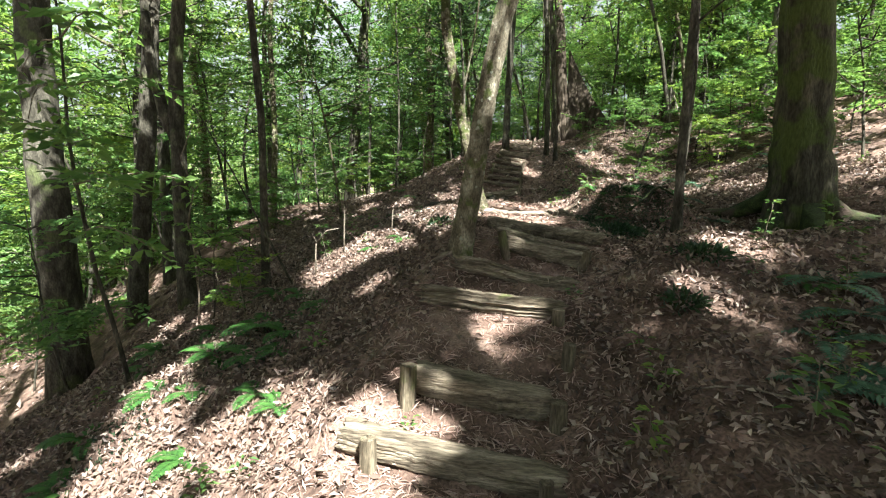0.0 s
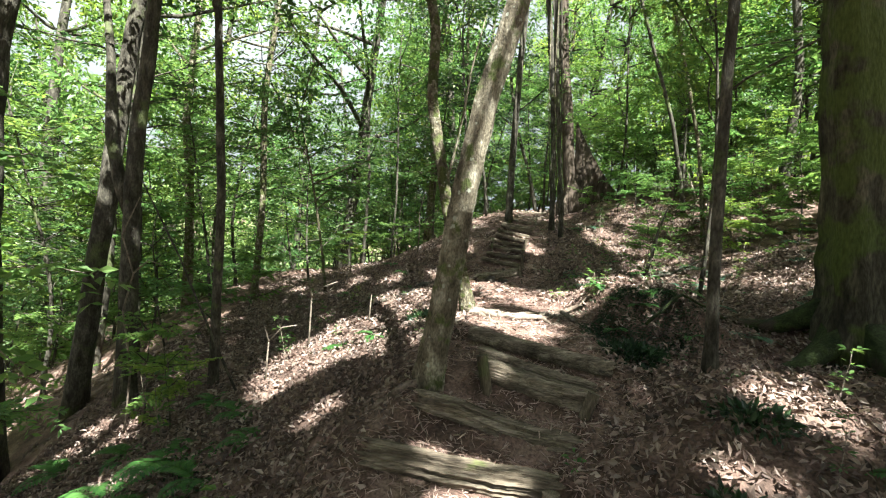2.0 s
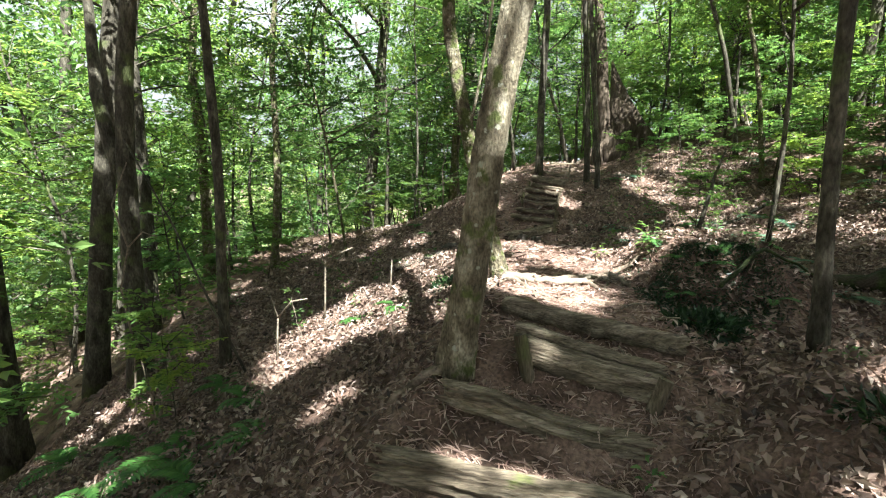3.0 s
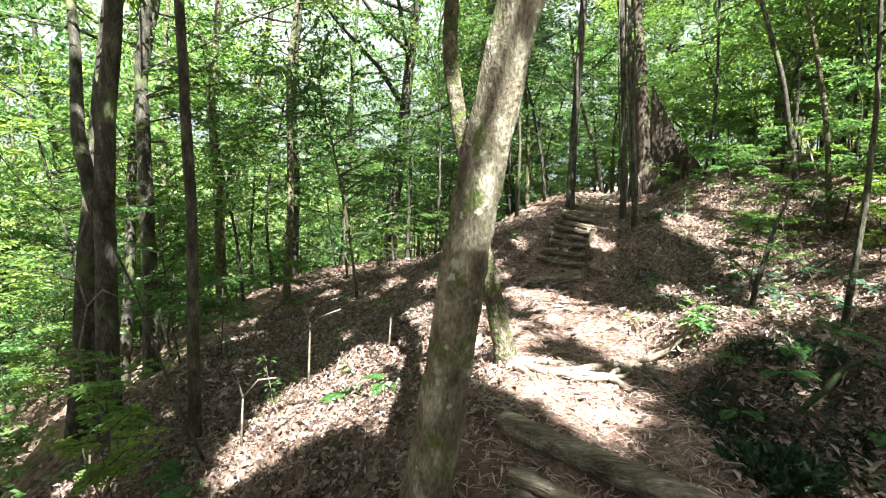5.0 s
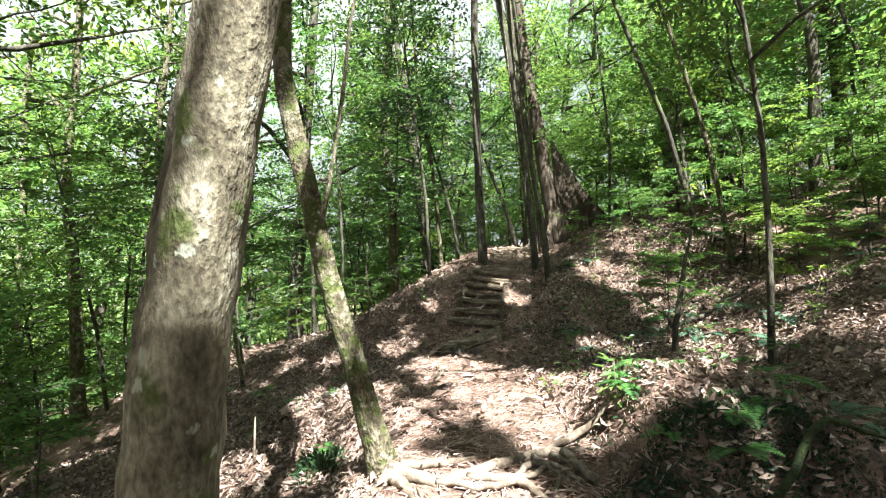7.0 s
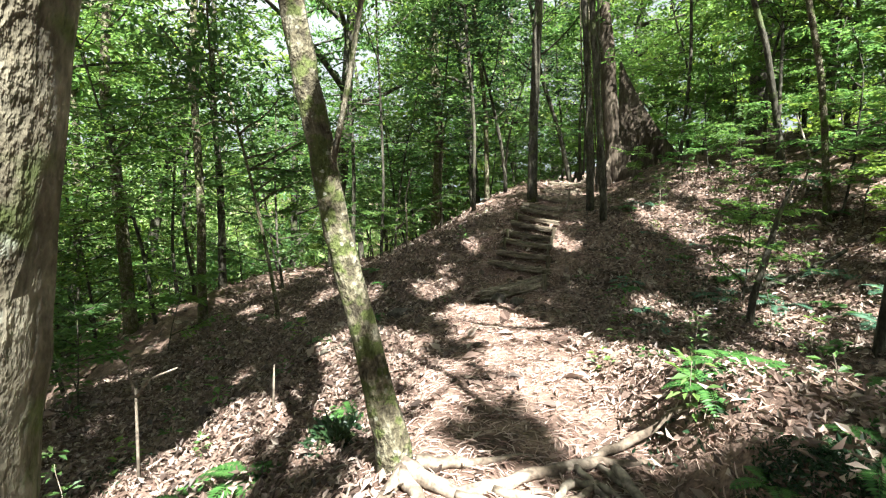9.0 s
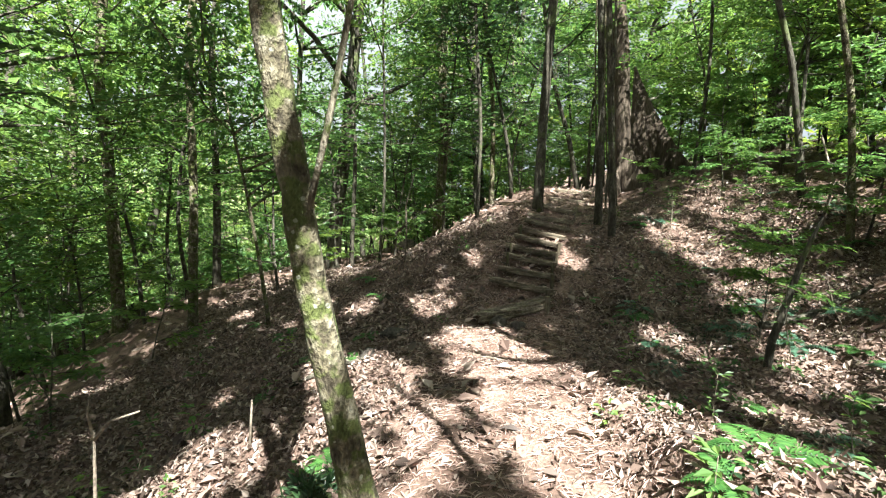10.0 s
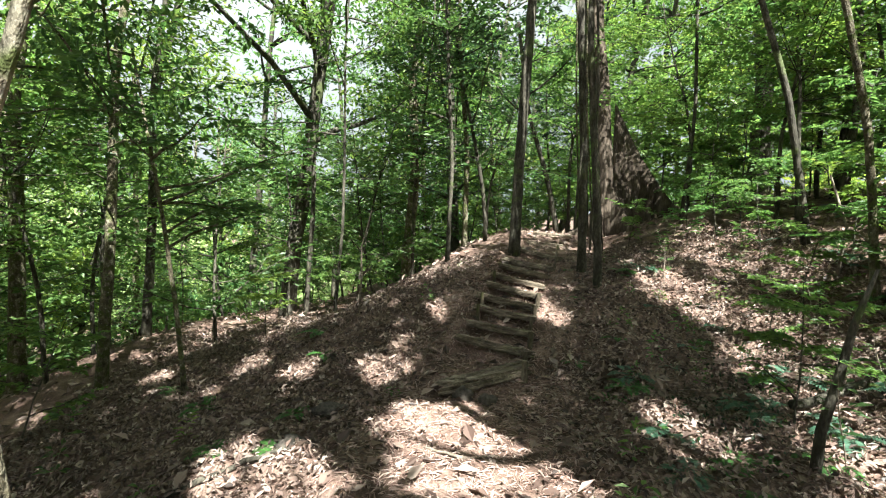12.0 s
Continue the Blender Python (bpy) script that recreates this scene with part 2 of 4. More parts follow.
# bright leaf tones, also used where foliage is meant to look sunlit
M_LEAF_BRIGHT = leaf_material("bright_leaves", [(0.08, 0.155, 0.04), (0.13, 0.22, 0.055), (0.2, 0.29, 0.075), (0.09, 0.175, 0.045)], 0.55, vary=True)
M_LEAF_DARK = leaf_material("dark_leaves", [(0.016, 0.038, 0.016), (0.03, 0.062, 0.024), (0.048, 0.085, 0.032)], 0.4, 0.35, 0.5, vary=True)
# leaf tones paled to imitate haze and sun on the far woods
M_LEAF_HAZED = leaf_material("haze_paled_leaves", [(0.17, 0.26, 0.09), (0.26, 0.36, 0.14), (0.36, 0.44, 0.2), (0.2, 0.3, 0.1)], 0.5)
M_FERN = leaf_material("fern_leaves", [(0.035, 0.1, 0.026), (0.06, 0.15, 0.035), (0.09, 0.19, 0.045)], 0.4)
M_FERN_BLUE = leaf_material("bluish_fern_leaves", [(0.035, 0.085, 0.05), (0.06, 0.12, 0.075), (0.085, 0.155, 0.1)], 0.3, 0.4, 0.5)


M_HAZE, haze_nodes, haze_links = material("haze")
haze_nodes["Principled BSDF"].inputs["Base Color"].default_value = (0, 0, 0, 1)
haze_nodes["Principled BSDF"].inputs["Emission Color"].default_value = (0.92, 0.96, 1.0, 1)
haze_nodes["Principled BSDF"].inputs["Emission Strength"].default_value = 0.12


# mesh helpers
def mesh_of(name, verts, faces, mat, soft=False):
    me = bpy.data.meshes.new(name)
    verts, faces = np.asarray(verts, np.float32), np.asarray(faces, np.int32)
    n, k = faces.shape
    me.vertices.add(len(verts)), me.loops.add(n * k), me.polygons.add(n)
    me.vertices.foreach_set("co", verts.ravel())
    me.loops.foreach_set("vertex_index", faces.ravel())
    me.polygons.foreach_set("loop_start", np.arange(0, n * k, k, dtype=np.int32))
    me.polygons.foreach_set("use_smooth", np.full(n, soft))
    me.materials.append(mat)
    me.update(calc_edges=True)
    return me


def part(name, verts, faces, mat, parent=None, soft=False, label=""):
    ob = new(name, mesh_of(name, verts, faces, mat, soft))
    ob.parent = parent
    return tagged(ob, label)


def thing(name, label, category, at=(0, 0, 0), group="", kind=""):
    ob = new(name)
    ob.empty_display_size = 0.1
    ob.location = at
    return tagged(ob, label, category, group, kind)


class Build:
    """Collects tubes and blobs into one mesh of quads."""

    def __init__(self):
        self.v, self.f, self.n = [], [], 0

    def tube(self, pts, radii, sides=8, ridge=0.0, rng=None, grain=0.0):
        pts = np.asarray(pts, float)
        along = np.gradient(pts, axis=0)
        along /= np.linalg.norm(along, axis=1, keepdims=True) + 1e-9
        ref = np.array([1.0, 0, 0]) if abs(along[:, 0]).mean() < 0.7 else np.array([0, 0, 1.0])
        u = np.cross(along, ref)
        u /= np.linalg.norm(u, axis=1, keepdims=True) + 1e-9
        w = np.cross(along, u)
        a = np.linspace(0, 2 * np.pi, sides, endpoint=False)
        r = np.asarray(radii, float)[:, None] * np.ones(sides)
        if rng is not None:
            r = r * (1 + ridge * rng.normal(size=sides)[None, :] + grain * rng.normal(size=r.shape))
        ring = pts[:, None, :] + r[..., None] * (np.cos(a)[None, :, None] * u[:, None, :] + np.sin(a)[None, :, None] * w[:, None, :])
        k = len(pts)
        i, j = np.meshgrid(np.arange(k - 1), np.arange(sides), indexing="ij")
        j2 = (j + 1) % sides
        q = np.stack([i * sides + j, i * sides + j2, (i + 1) * sides + j2, (i + 1) * sides + j], -1).reshape(-1, 4) + self.n
        caps = []
        base = self.n + k * sides
        for ring_i, c, flip in ((0, base, True), (k - 1, base + 1, False)):
            s = self.n + ring_i * sides
            for t in range(0, sides, 2):
                x, y, z = s + t, s + (t + 1) % sides, s + (t + 2) % sides
                caps.append((c, z, y, x) if flip else (c, x, y, z))
        self.v.append(np.concatenate([ring.reshape(-1, 3), pts[:1], pts[-1:]]))
        self.f.append(np.concatenate([q, np.array(caps)]))
        self.n += k * sides + 2
        return self

    def blob(self, centre, size, rng, rough=0.12, rings=9, sides=14):
        th = np.linspace(0.02, np.pi - 0.02, rings)
        ph = np.linspace(0, 2 * np.pi, sides, endpoint=False)
        t, p = np.meshgrid(th, ph, indexing="ij")
        d = np.stack([np.sin(t) * np.cos(p), np.sin(t) * np.sin(p), np.cos(t)], -1)
        k = rng.uniform(-3, 3, (4, 3))
        r = 1 + rough * sum(np.sin(d @ k[i] * (1.2 + i) + i * 2) for i in range(4)) + rough * 0.3 * rng.normal(size=t.shape)
        v = np.asarray(centre) + d * r[..., None] * np.asarray(size)
        i, j = np.meshgrid(np.arange(rings - 1), np.arange(sides), indexing="ij")
        j2 = (j + 1) % sides
        q = np.stack([i * sides + j, (i + 1) * sides + j, (i + 1) * sides + j2, i * sides + j2], -1).reshape(-1, 4) + self.n
        self.v.append(v.reshape(-1, 3)), self.f.append(q)
        self.n += rings * sides
        return self

    def done(self, name, mat, parent=None, soft=True, label=""):
        return part(name, np.concatenate(self.v), np.concatenate(self.f), mat, parent, soft, label)


def unit(v):
    return v / (np.linalg.norm(v, axis=-1, keepdims=True) + 1e-9)


def leaves(centres, ways, ups, lengths, widths, fold=0.25, curl=0.0):
    """Folded, pointed leaves: (verts, triangles). centres are the leaf's foot."""
    ways = unit(ways)
    side = unit(np.cross(ways, ups))
    ups = np.cross(side, ways)
    L, W = lengths[:, None], widths[:, None]
    mid = centres + ways * L * 0.45
    tip = centres + ways * L - ups * L * curl
    v = np.stack([centres, mid + side * W / 2 + ups * W * fold, tip, mid - side * W / 2 + ups * W * fold], 1)
    n = len(centres)
    b = 4 * np.arange(n)[:, None]
    f = np.concatenate([b + np.array([0, 1, 2]), b + np.array([0, 2, 3])], 1).reshape(-1, 3)
    return v.reshape(-1, 3), f


def leaf_puffs(rng, puffs, radii, per, length, flat=0.6):
    """Leaves scattered in flattish puffs round the given centres, drooping outwards."""
    puffs, radii = np.asarray(puffs), np.asarray(radii)
    c = np.repeat(puffs, per, 0)
    r = np.repeat(radii, per)[:, None]
    off = unit(rng.normal(size=c.shape)) * rng.uniform(0.15, 1, (len(c), 1)) ** 0.6 * r * np.array([1, 1, flat])
    ways = unit(off + rng.normal(size=c.shape) * 0.5 * r + np.array([0, 0, -0.25]) * r)
    ups = unit(np.array([0, 0, 1.0]) + rng.normal(size=c.shape) * 0.45)
    ls = length * rng.uniform(0.6, 1.25, len(c))
    return c + off, ways, ups, ls, ls * rng.uniform(0.38, 0.52, len(c))


def wander(rng, start, way, length, steps, bend=0.12, pull=(0, 0, 0.03)):
    """A bending line, as of a limb."""
    pts, p, d = [np.array(start, float)], np.array(start, float), unit(np.array(way, float))
    for _ in range(steps):
        d = unit(d + rng.normal(size=3) * bend + np.array(pull))
        p = p + d * length / steps
        pts.append(p.copy())
    return np.array(pts)

# ground: one sheet, fine along the path and coarse towards the horizon
def spaced(lo, hi, step, far):
    core = np.arange(lo, hi + step / 2, step)
    out, d = [], step
    p = hi
    while p < far:
        d *= 1.22
        p += d
        out.append(p)
    out2, d, p = [], step, lo
    while p > -far:
        d *= 1.22
        p -= d
        out2.append(p)
    return np.concatenate([out2[::-1], core, out])


gx, gy = spaced(-4.5, 5.5, 0.05, 420), spaced(0.0, 13.0, 0.05, 420)
X, Y = np.meshgrid(gx, gy, indexing="ij")
rng = np.random.default_rng(4)
Z = land(X, Y) + rng.normal(size=X.shape) * 0.006 * (np.abs(X) < 6) * (np.abs(Y) < 14)
i, j = np.meshgrid(np.arange(len(gx) - 1), np.arange(len(gy) - 1), indexing="ij")
n = len(gy)
quads = np.stack([i * n + j, (i + 1) * n + j, (i + 1) * n + j + 1, i * n + j + 1], -1).reshape(-1, 4)
ground = part("ground", np.stack([X, Y, Z], -1).reshape(-1, 3), quads, M_SOIL, None, True)
tagged(ground, "reddish brown forest soil of a climbing footpath and its banks", "ground", kind="structure")


def on_land(x, y, lift=0.0):
    return np.array([x, y, float(land(x, y)) + lift])


# where sunlight comes down through gaps in the canopy: from x, y to x, y on the ground, half width
GAPS = [
    (0.6, 8.3, 1.05, 7.2, 0.36), (1.05, 7.2, 1.55, 5.8, 0.3), (0.25, 6.8, 0.6, 6.1, 0.1), (-0.6, 7.8, -0.15, 7.3, 0.3), (-1.25, 6.7, -0.9, 5.9, 0.12), (-0.35, 6.6, -0.1, 6.0, 0.18), (-0.8, 6.8, -0.6, 6.4, 0.08), (-1.4, 5.9, -1.25, 5.2, 0.4), (-0.8, 5.6, -0.6, 5.3, 0.22),
    (0.45, 5.3, 0.85, 5.0, 0.27), (0.25, 10.5, 0.15, 10.1, 0.12), (-0.1, 9.6, 0.1, 9.3, 0.08), (1.7, 10.7, 1.75, 10.4, 0.04), (-1.1, 10.0, -1.0, 9.8, 0.05), (-2.0, 10.6, -1.9, 10.3, 0.05), (3.7, 8.7, 3.6, 7.6, 0.32), (4.5, 9.9, 4.4, 9.2, 0.4),
    (5.1, 12.0, 5.3, 10.8, 0.5), (2.45, 8.5, 2.5, 8.2, 0.2), (6.1, 10.6, 7.0, 10.4, 0.6), (3.3, 11.2, 3.7, 10.6, 0.25), (1.95, 6.6, 2.1, 5.7, 0.27), (0.2, 3.1, 0.7, 3.02, 0.0), (0.1, 2.72, 0.75, 2.6, -0.06), (1.5, 2.7, 1.9, 2.6, 0.04), (2.4, 3.9, 2.6, 3.7, 0.05), (-0.2, 2.15, 0.05, 2.1, 0.1), (-0.35, 1.7, -1.1, 2.4, 0.28),
    (-1.9, 2.3, -2.1, 2.7, 0.3), (-2.3, 3.7, -2.4, 3.4, 0.24), (0.95, 4.55, 1.15, 4.8, 0.1), (2.2, 3.2, 2.35, 3.1, 0.12), (-3.4, 4.9, -3.5, 5.3, 0.3), (2.8, 7.2, 2.9, 6.9, 0.14), (-0.3, 4.95, 0.05, 4.45, 0.06), (1.2, 8.1, 1.62, 6.3, 0.25),
]


def sunlit(p):
    """True where the sun's ray through the point p comes down in one of the canopy's gaps."""
    s = np.array(SUN_WAY)
    q = p.copy()
    for _ in range(3):
        h = q[:, 2] - land(q[:, 0], q[:, 1])
        q = q - s * (h / s[2])[:, None]
    x, y = q[:, 0], q[:, 1]
    edge = 1 + 0.25 * np.sin(7 * x + 1) * np.sin(6.3 * y) + 0.2 * np.sin(17 * x - 11 * y)
    lit = np.zeros(len(p), bool)
    for x0, y0, x1, y1, half in GAPS:
        dx, dy = x1 - x0, y1 - y0
        t = np.clip(((x - x0) * dx + (y - y0) * dy) / (dx * dx + dy * dy), 0, 1)
        lit |= np.hypot(x - x0 - t * dx, y - y0 - t * dy) < half * edge + 0.2
    # the woods away from the path are more open
    open_wood = 0.55 - 1.1 * np.maximum(1.8 * smooth(2.9, 4.6, x) * smooth(5.0, 7.5, y), np.maximum(1.25 * smooth(-4.8, -6.8, x), np.maximum(smooth(12.3, 14.0, y) * smooth(4.0, 5.2, x), smooth(17.0, 19.0, y))))
    patchy = np.sin(1.9 * x + 0.7 * y) * np.sin(1.6 * y - 0.8 * x + 1) + 0.5 * np.sin(4.3 * x - 2.1 * y) * np.sin(3.9 * y + 2.2 * x)
    open_wood = open_wood + 0.8 * smooth(0.9, 1.3, x) * (1 - smooth(3.2, 4.0, y))
    # small gaps everywhere that let flecks of sun through
    flecks = np.sin(5.3 * x + 2.0 * y) * np.sin(4.7 * y - 2.6 * x + 1) + 0.6 * np.sin(10.1 * x - 6.0 * y + 2) * np.sin(8.7 * y + 5.0 * x)
    return lit | (patchy > open_wood + 0.4) | (flecks > 0.82 + 0.5 * smooth(9.5, 10.5, y) * (1 - smooth(3.0, 4.0, x)))


# trees
def sprays(r, lines, leaf, span, twigs=11, pairs=6):
    """Flat sprays of leaves: along each branch, side twigs with leaves in pairs."""
    at, ways, ups, ls = [], [], [], []
    for g in lines:
        for k in range(twigs):
            f = (0.2 + 0.8 * k / (twigs - 1)) * (len(g) - 1)
            i = min(int(f), len(g) - 2)
            d = unit(g[i + 1] - g[i])
            side = unit(np.cross(d, (0, 0, 1.0))) * (1 if k % 2 else -1)
            w = unit(0.55 * d + side + r.normal(size=3) * 0.2 + (0, 0, -0.12)) if k < twigs - 1 else d
            reach = span * r.uniform(0.6, 1.3)
            u = np.linspace(0.15, 1, pairs)[:, None]
            rib = g[i] + (g[i + 1] - g[i]) * (f - i) + w * reach * u - np.array((0, 0, 0.18 * reach)) * u ** 2
            q = unit(np.cross(w, (0, 0, 1.0)))
            for sign in (1, -1):
                at.append(rib)
                ways.append(0.6 * w + sign * q + r.normal(size=(pairs, 3)) * 0.22 + (0, 0, -0.2))
                ups.append(np.array((0, 0, 1.0)) + r.normal(size=(pairs, 3)) * 0.6)
                ls.append(leaf * r.uniform(0.65, 1.25, pairs))
    ls = np.concatenate(ls)
    return np.concatenate(at), np.concatenate(ways), np.concatenate(ups), ls, ls * r.uniform(0.36, 0.5, len(ls))


def tree(rng, label, line, r0, r1, mat, crown=None, leaf_mat=None, sides=12, flare=1.5, limbs=5, limb_from=0.55, leaf=0.12, per=60, group="", ridge=0.05, category="tree", extra=None, low_limbs=0, low_mat=None):
    """A tree along a line of points from its foot up. crown: (middle height, radius, depth, number of puffs), above the foot."""
    line = np.asarray(line, float)
    foot = line[0].copy()
    t = thing("tree", label, category, foot, group)
    pts = line - foot
    s = np.linspace(0, len(pts) - 1, 6 * (len(pts) - 1) + 1)
    path = np.stack([np.interp(s, np.arange(len(pts)), pts[:, k]) for k in range(3)], 1)
    for _ in range(2):
        path[1:-1] = (path[:-2] + 2 * path[1:-1] + path[2:]) / 4
    path[0, 2] -= 0.25
    h = np.maximum(0, path[:, 2])
    top = path[-1, 2]
    rad = r0 + (r1 - r0) * np.clip(h / max(top, 0.1), 0, 1) + r0 * (flare - 1) * np.exp(-h / (1.6 * r0 + 0.05))
    path[1:, :2] += rng.normal(size=(len(path) - 1, 2)) * r0 * 0.045
    Build().tube(path, rad, sides, ridge, rng, 0.025).done("trunk", mat, t)
    ends = []
    if limbs:
        for k in range(limbs):
            f = limb_from + (0.98 - limb_from) * (k + rng.uniform(0, 0.7)) / limbs
            i0 = min(len(path) - 1, int(f * (len(path) - 1)))
            a = rng.uniform(0, 2 * np.pi)
            reach = (crown[1] if crown else 1.0) * rng.uniform(0.6, 1.1)
            w = wander(rng, path[i0], (math.cos(a), math.sin(a), rng.uniform(0.3, 0.9)), reach * 1.3, 6)
            Build().tube(w, np.linspace(rad[i0] * 0.55, 0.012, len(w)), 6).done("limb", mat, t)
            ends += [w[3], w[4], w[5], w[6]]
    if crown:
        mid, wide, deep, count = crown
        c = unit(rng.normal(size=(count, 3))) * rng.uniform(0.2, 1, (count, 1)) ** 0.5 * np.array([wide, wide, deep]) + path[-1] * np.array([1, 1, 0]) * 0.8 + np.array([0, 0, mid])
        c = np.concatenate([c, np.array(ends)]) if ends else c
        got = leaf_puffs(rng, c, rng.uniform(0.3, 0.75, len(c)) * (wide / 3) ** 0.5, per, leaf)
        keep = ~sunlit(got[0] + foot)
        v, f = leaves(*[g[keep] for g in got])
        part("crown", v, f, leaf_mat or M_LEAF, t)
    if low_limbs:
        lines, boughs = [], Build()
        for k in range(low_limbs):
            i0 = int(len(path) * rng.uniform(0.35, 0.95))
            a = rng.uniform(0, 2 * np.pi)
            g = wander(rng, path[i0], (math.cos(a), math.sin(a), rng.uniform(0.0, 0.5)), rng.uniform(0.9, 2.2), 5, 0.14, (0, 0, -0.02))
            boughs.tube(g, np.linspace(0.02, 0.005, 6), 5)
            lines.append(g)
        tagged(boughs.done("limbwork", mat, t), kind="stuff")
        got = sprays(rng, lines, 0.12, 0.45, 12)
        keep = ~sunlit(got[0] + foot) | (rng.uniform(size=len(got[0])) < 0.6)
        part("foliage", *leaves(*[g[keep] for g in got]), low_mat or leaf_mat or M_LEAF, t)
    if extra:
        extra(t, path, rad)
    return t


def straight(x, y, dx=0.0, dy=0.0, height=10.0, bend=0.0, z=None):
    """A foot on the land and a line up from it that leans by dx, dy a metre."""
    f = on_land(x, y) if z is None else np.array([x, y, z])
    hs = np.linspace(0, height, 5)
    return [f + np.array([dx * h + bend * math.sin(h * 0.9), dy * h + bend * math.cos(h * 0.7 + 1) - bend * math.cos(1), h]) for h in hs]


rng = np.random.default_rng(11)
# the pale leaning tree beside the log steps
tree(rng, "pale lichen-spotted smooth-barked tree leaning over the log steps", [on_land(0.2, 3.74), (0.28, 3.72, 1.4), (0.36, 3.7, 1.9), (0.42, 3.7, 2.35), (0.53, 3.72, 2.9), (0.88, 3.75, 4.2), (1.35, 3.7, 6.4), (1.55, 3.5, 8.5)], 0.092, 0.05, M_BARK_PALE,
     (9.0, 3.0, 1.6, 80), M_LEAF, 20, 1.35, 5, 0.7, 0.24, 80)
# the mossy tree that leans to the left over the path, with a forked top
lean = tree(rng, "mossy crooked tree leaning away from the sunlit path", [on_land(0.46, 5.3), (0.36, 5.3, 1.65), (0.2, 5.32, 2.27), (0.12, 5.34, 2.7), (-0.02, 5.36, 3.4), (0.0, 5.4, 4.2), (-0.4, 5.6, 5.6), (-0.7, 5.6, 7.4)], 0.064, 0.035, M_BARK_MOSSY,
            (6.6, 2.2, 1.4, 30), M_LEAF, 14, 1.5, 4, 0.72, 0.12)
Build().tube([(-0.27, 0.02, 1.35), (-0.2, 0.05, 1.7), (-0.13, 0.07, 2.1), (-0.08, 0.1, 2.5), (0.05, 0.15, 3.1)], [0.014, 0.013, 0.012, 0.01, 0.006], 7).done("limb", M_BARK_PALE, lean, True, "pale thin side shoot")
# the great mossy tree on the bank
great = tree(rng, "massive mossy old tree with a flared foot on the bank", [on_land(3.86, 4.78), (3.8, 4.78, 2.3), (3.73, 4.78, 3.4), (3.65, 4.78, 5.2), (3.55, 4.7, 8.0), (3.6, 4.6, 11.5)], 0.23, 0.16, M_BARK_GREAT, (10.5, 3.6, 1.8, 60), M_LEAF, 22, 1.7, 6, 0.65, 0.24, 80, ridge=0.09)
for a in (2.6, 3.5, 4.4, 5.3, 1.2):
    w = np.array([(math.cos(a) * d, math.sin(a) * d, float(land(3.86 + math.cos(a) * d, 4.78 + math.sin(a) * d)) - great.location.z + 0.5 * math.exp(-d * 2.4) - 0.06) for d in (0.2, 0.4, 0.65, 0.95, 1.3)])
    Build().tube(w, [0.14, 0.1, 0.07, 0.045, 0.02], 9, 0.12, rng).done("root", M_MOSS, great, True, "mossy surface root")
# the tree with fin roots at the head of the path, and the vine-hung stems before it
fin = tree(rng, "dark reddish buttressed tree at the head of the path", [on_land(3.4, 14.9), (3.2, 14.9, 5.6), (2.95, 14.9, 8.0), (2.8, 14.8, 11), (2.8, 14.8, 16)], 0.18, 0.14, M_BARK_RED, (14, 4, 2.5, 90), M_LEAF, 16, 1.3, 5, 0.7, 0.2)
def fin_root(a, reach, tall, x, y, base):
    """A thin upright fin that sweeps from the trunk down into the ground."""
    ring, rows = [], 12
    for d in np.linspace(0.05, reach, rows):
        top = tall * (1 - d / reach) ** 1.7 + 0.04
        low = float(land(x + math.cos(a) * d, y + math.sin(a) * d)) - base - 0.08
        thick = 0.11 * (1 - 0.6 * d / reach)
        bend = 0.06 * math.sin(4 * d + a)
        for up, side in ((0, 1), (0.3, 0.7), (0.7, 0.5), (1, 0.25), (1, -0.25), (0.7, -0.5), (0.3, -0.7), (0, -1)):
            w = thick * side + bend
            ring.append((math.cos(a) * d - math.sin(a) * w, math.sin(a) * d + math.cos(a) * w, low + up * (top - low)))
    faces = [(r * 8 + k, (r + 1) * 8 + k, (r + 1) * 8 + k + 1, r * 8 + k + 1) for r in range(rows - 1) for k in range(7)]
    faces += [((rows - 1) * 8 + k, (rows - 1) * 8 + 7 - k, (rows - 1) * 8 + 6 - k, (rows - 1) * 8 + k + 1) for k in range(3)]
    return ring, faces


for a, reach, tall in ((-0.15, 2.1, 2.9), (-1.1, 0.9, 1.3), (2.9, 0.8, 1.2), (-2.2, 0.8, 1.0)):
    part("buttress_root", *fin_root(a, reach, tall, 3.4, 14.9, fin.location.z), M_BARK_RED, fin, True)


def vines(t, path, rad):
    for k in range(3):
        a = k * 1.7
        p = path[2:] + np.stack([np.cos(a + 0.25 * np.arange(len(path) - 2)), np.sin(a + 0.25 * np.arange(len(path) - 2)), 0 * path[2:, 0]], 1) * (rad[2:, None] + 0.012 + 0.022 * k)
        Build().tube(p, np.full(len(p), 0.01 + 0.004 * (k % 3)), 6).done("vine", M_BARK_MOSSY if k == 1 else M_BARK, t)


tree(rng, "slim grey tree hung with pale climbing vines beside the steps", [on_land(2.48, 11.3), (2.4, 11.3, 3.6), (2.2, 11.3, 6.0), (2.1, 11.3, 9), (2.1, 11.2, 13)], 0.055, 0.045, M_BARK, (12, 2.6, 1.8, 60), M_LEAF, 12, 1.3, 4, 0.7, 0.16, extra=vines)
tree(rng, "thicker leaning vine-hung tree beside the steps", [on_land(2.34, 11.8), (2.3, 11.8, 4.2), (2.15, 11.8, 6.5), (1.9, 11.7, 9), (1.8, 11.7, 13)], 0.065, 0.05, M_BARK, (12, 2.6, 1.8, 50), M_LEAF, 12, 1.3, 4, 0.7, 0.16, extra=vines)
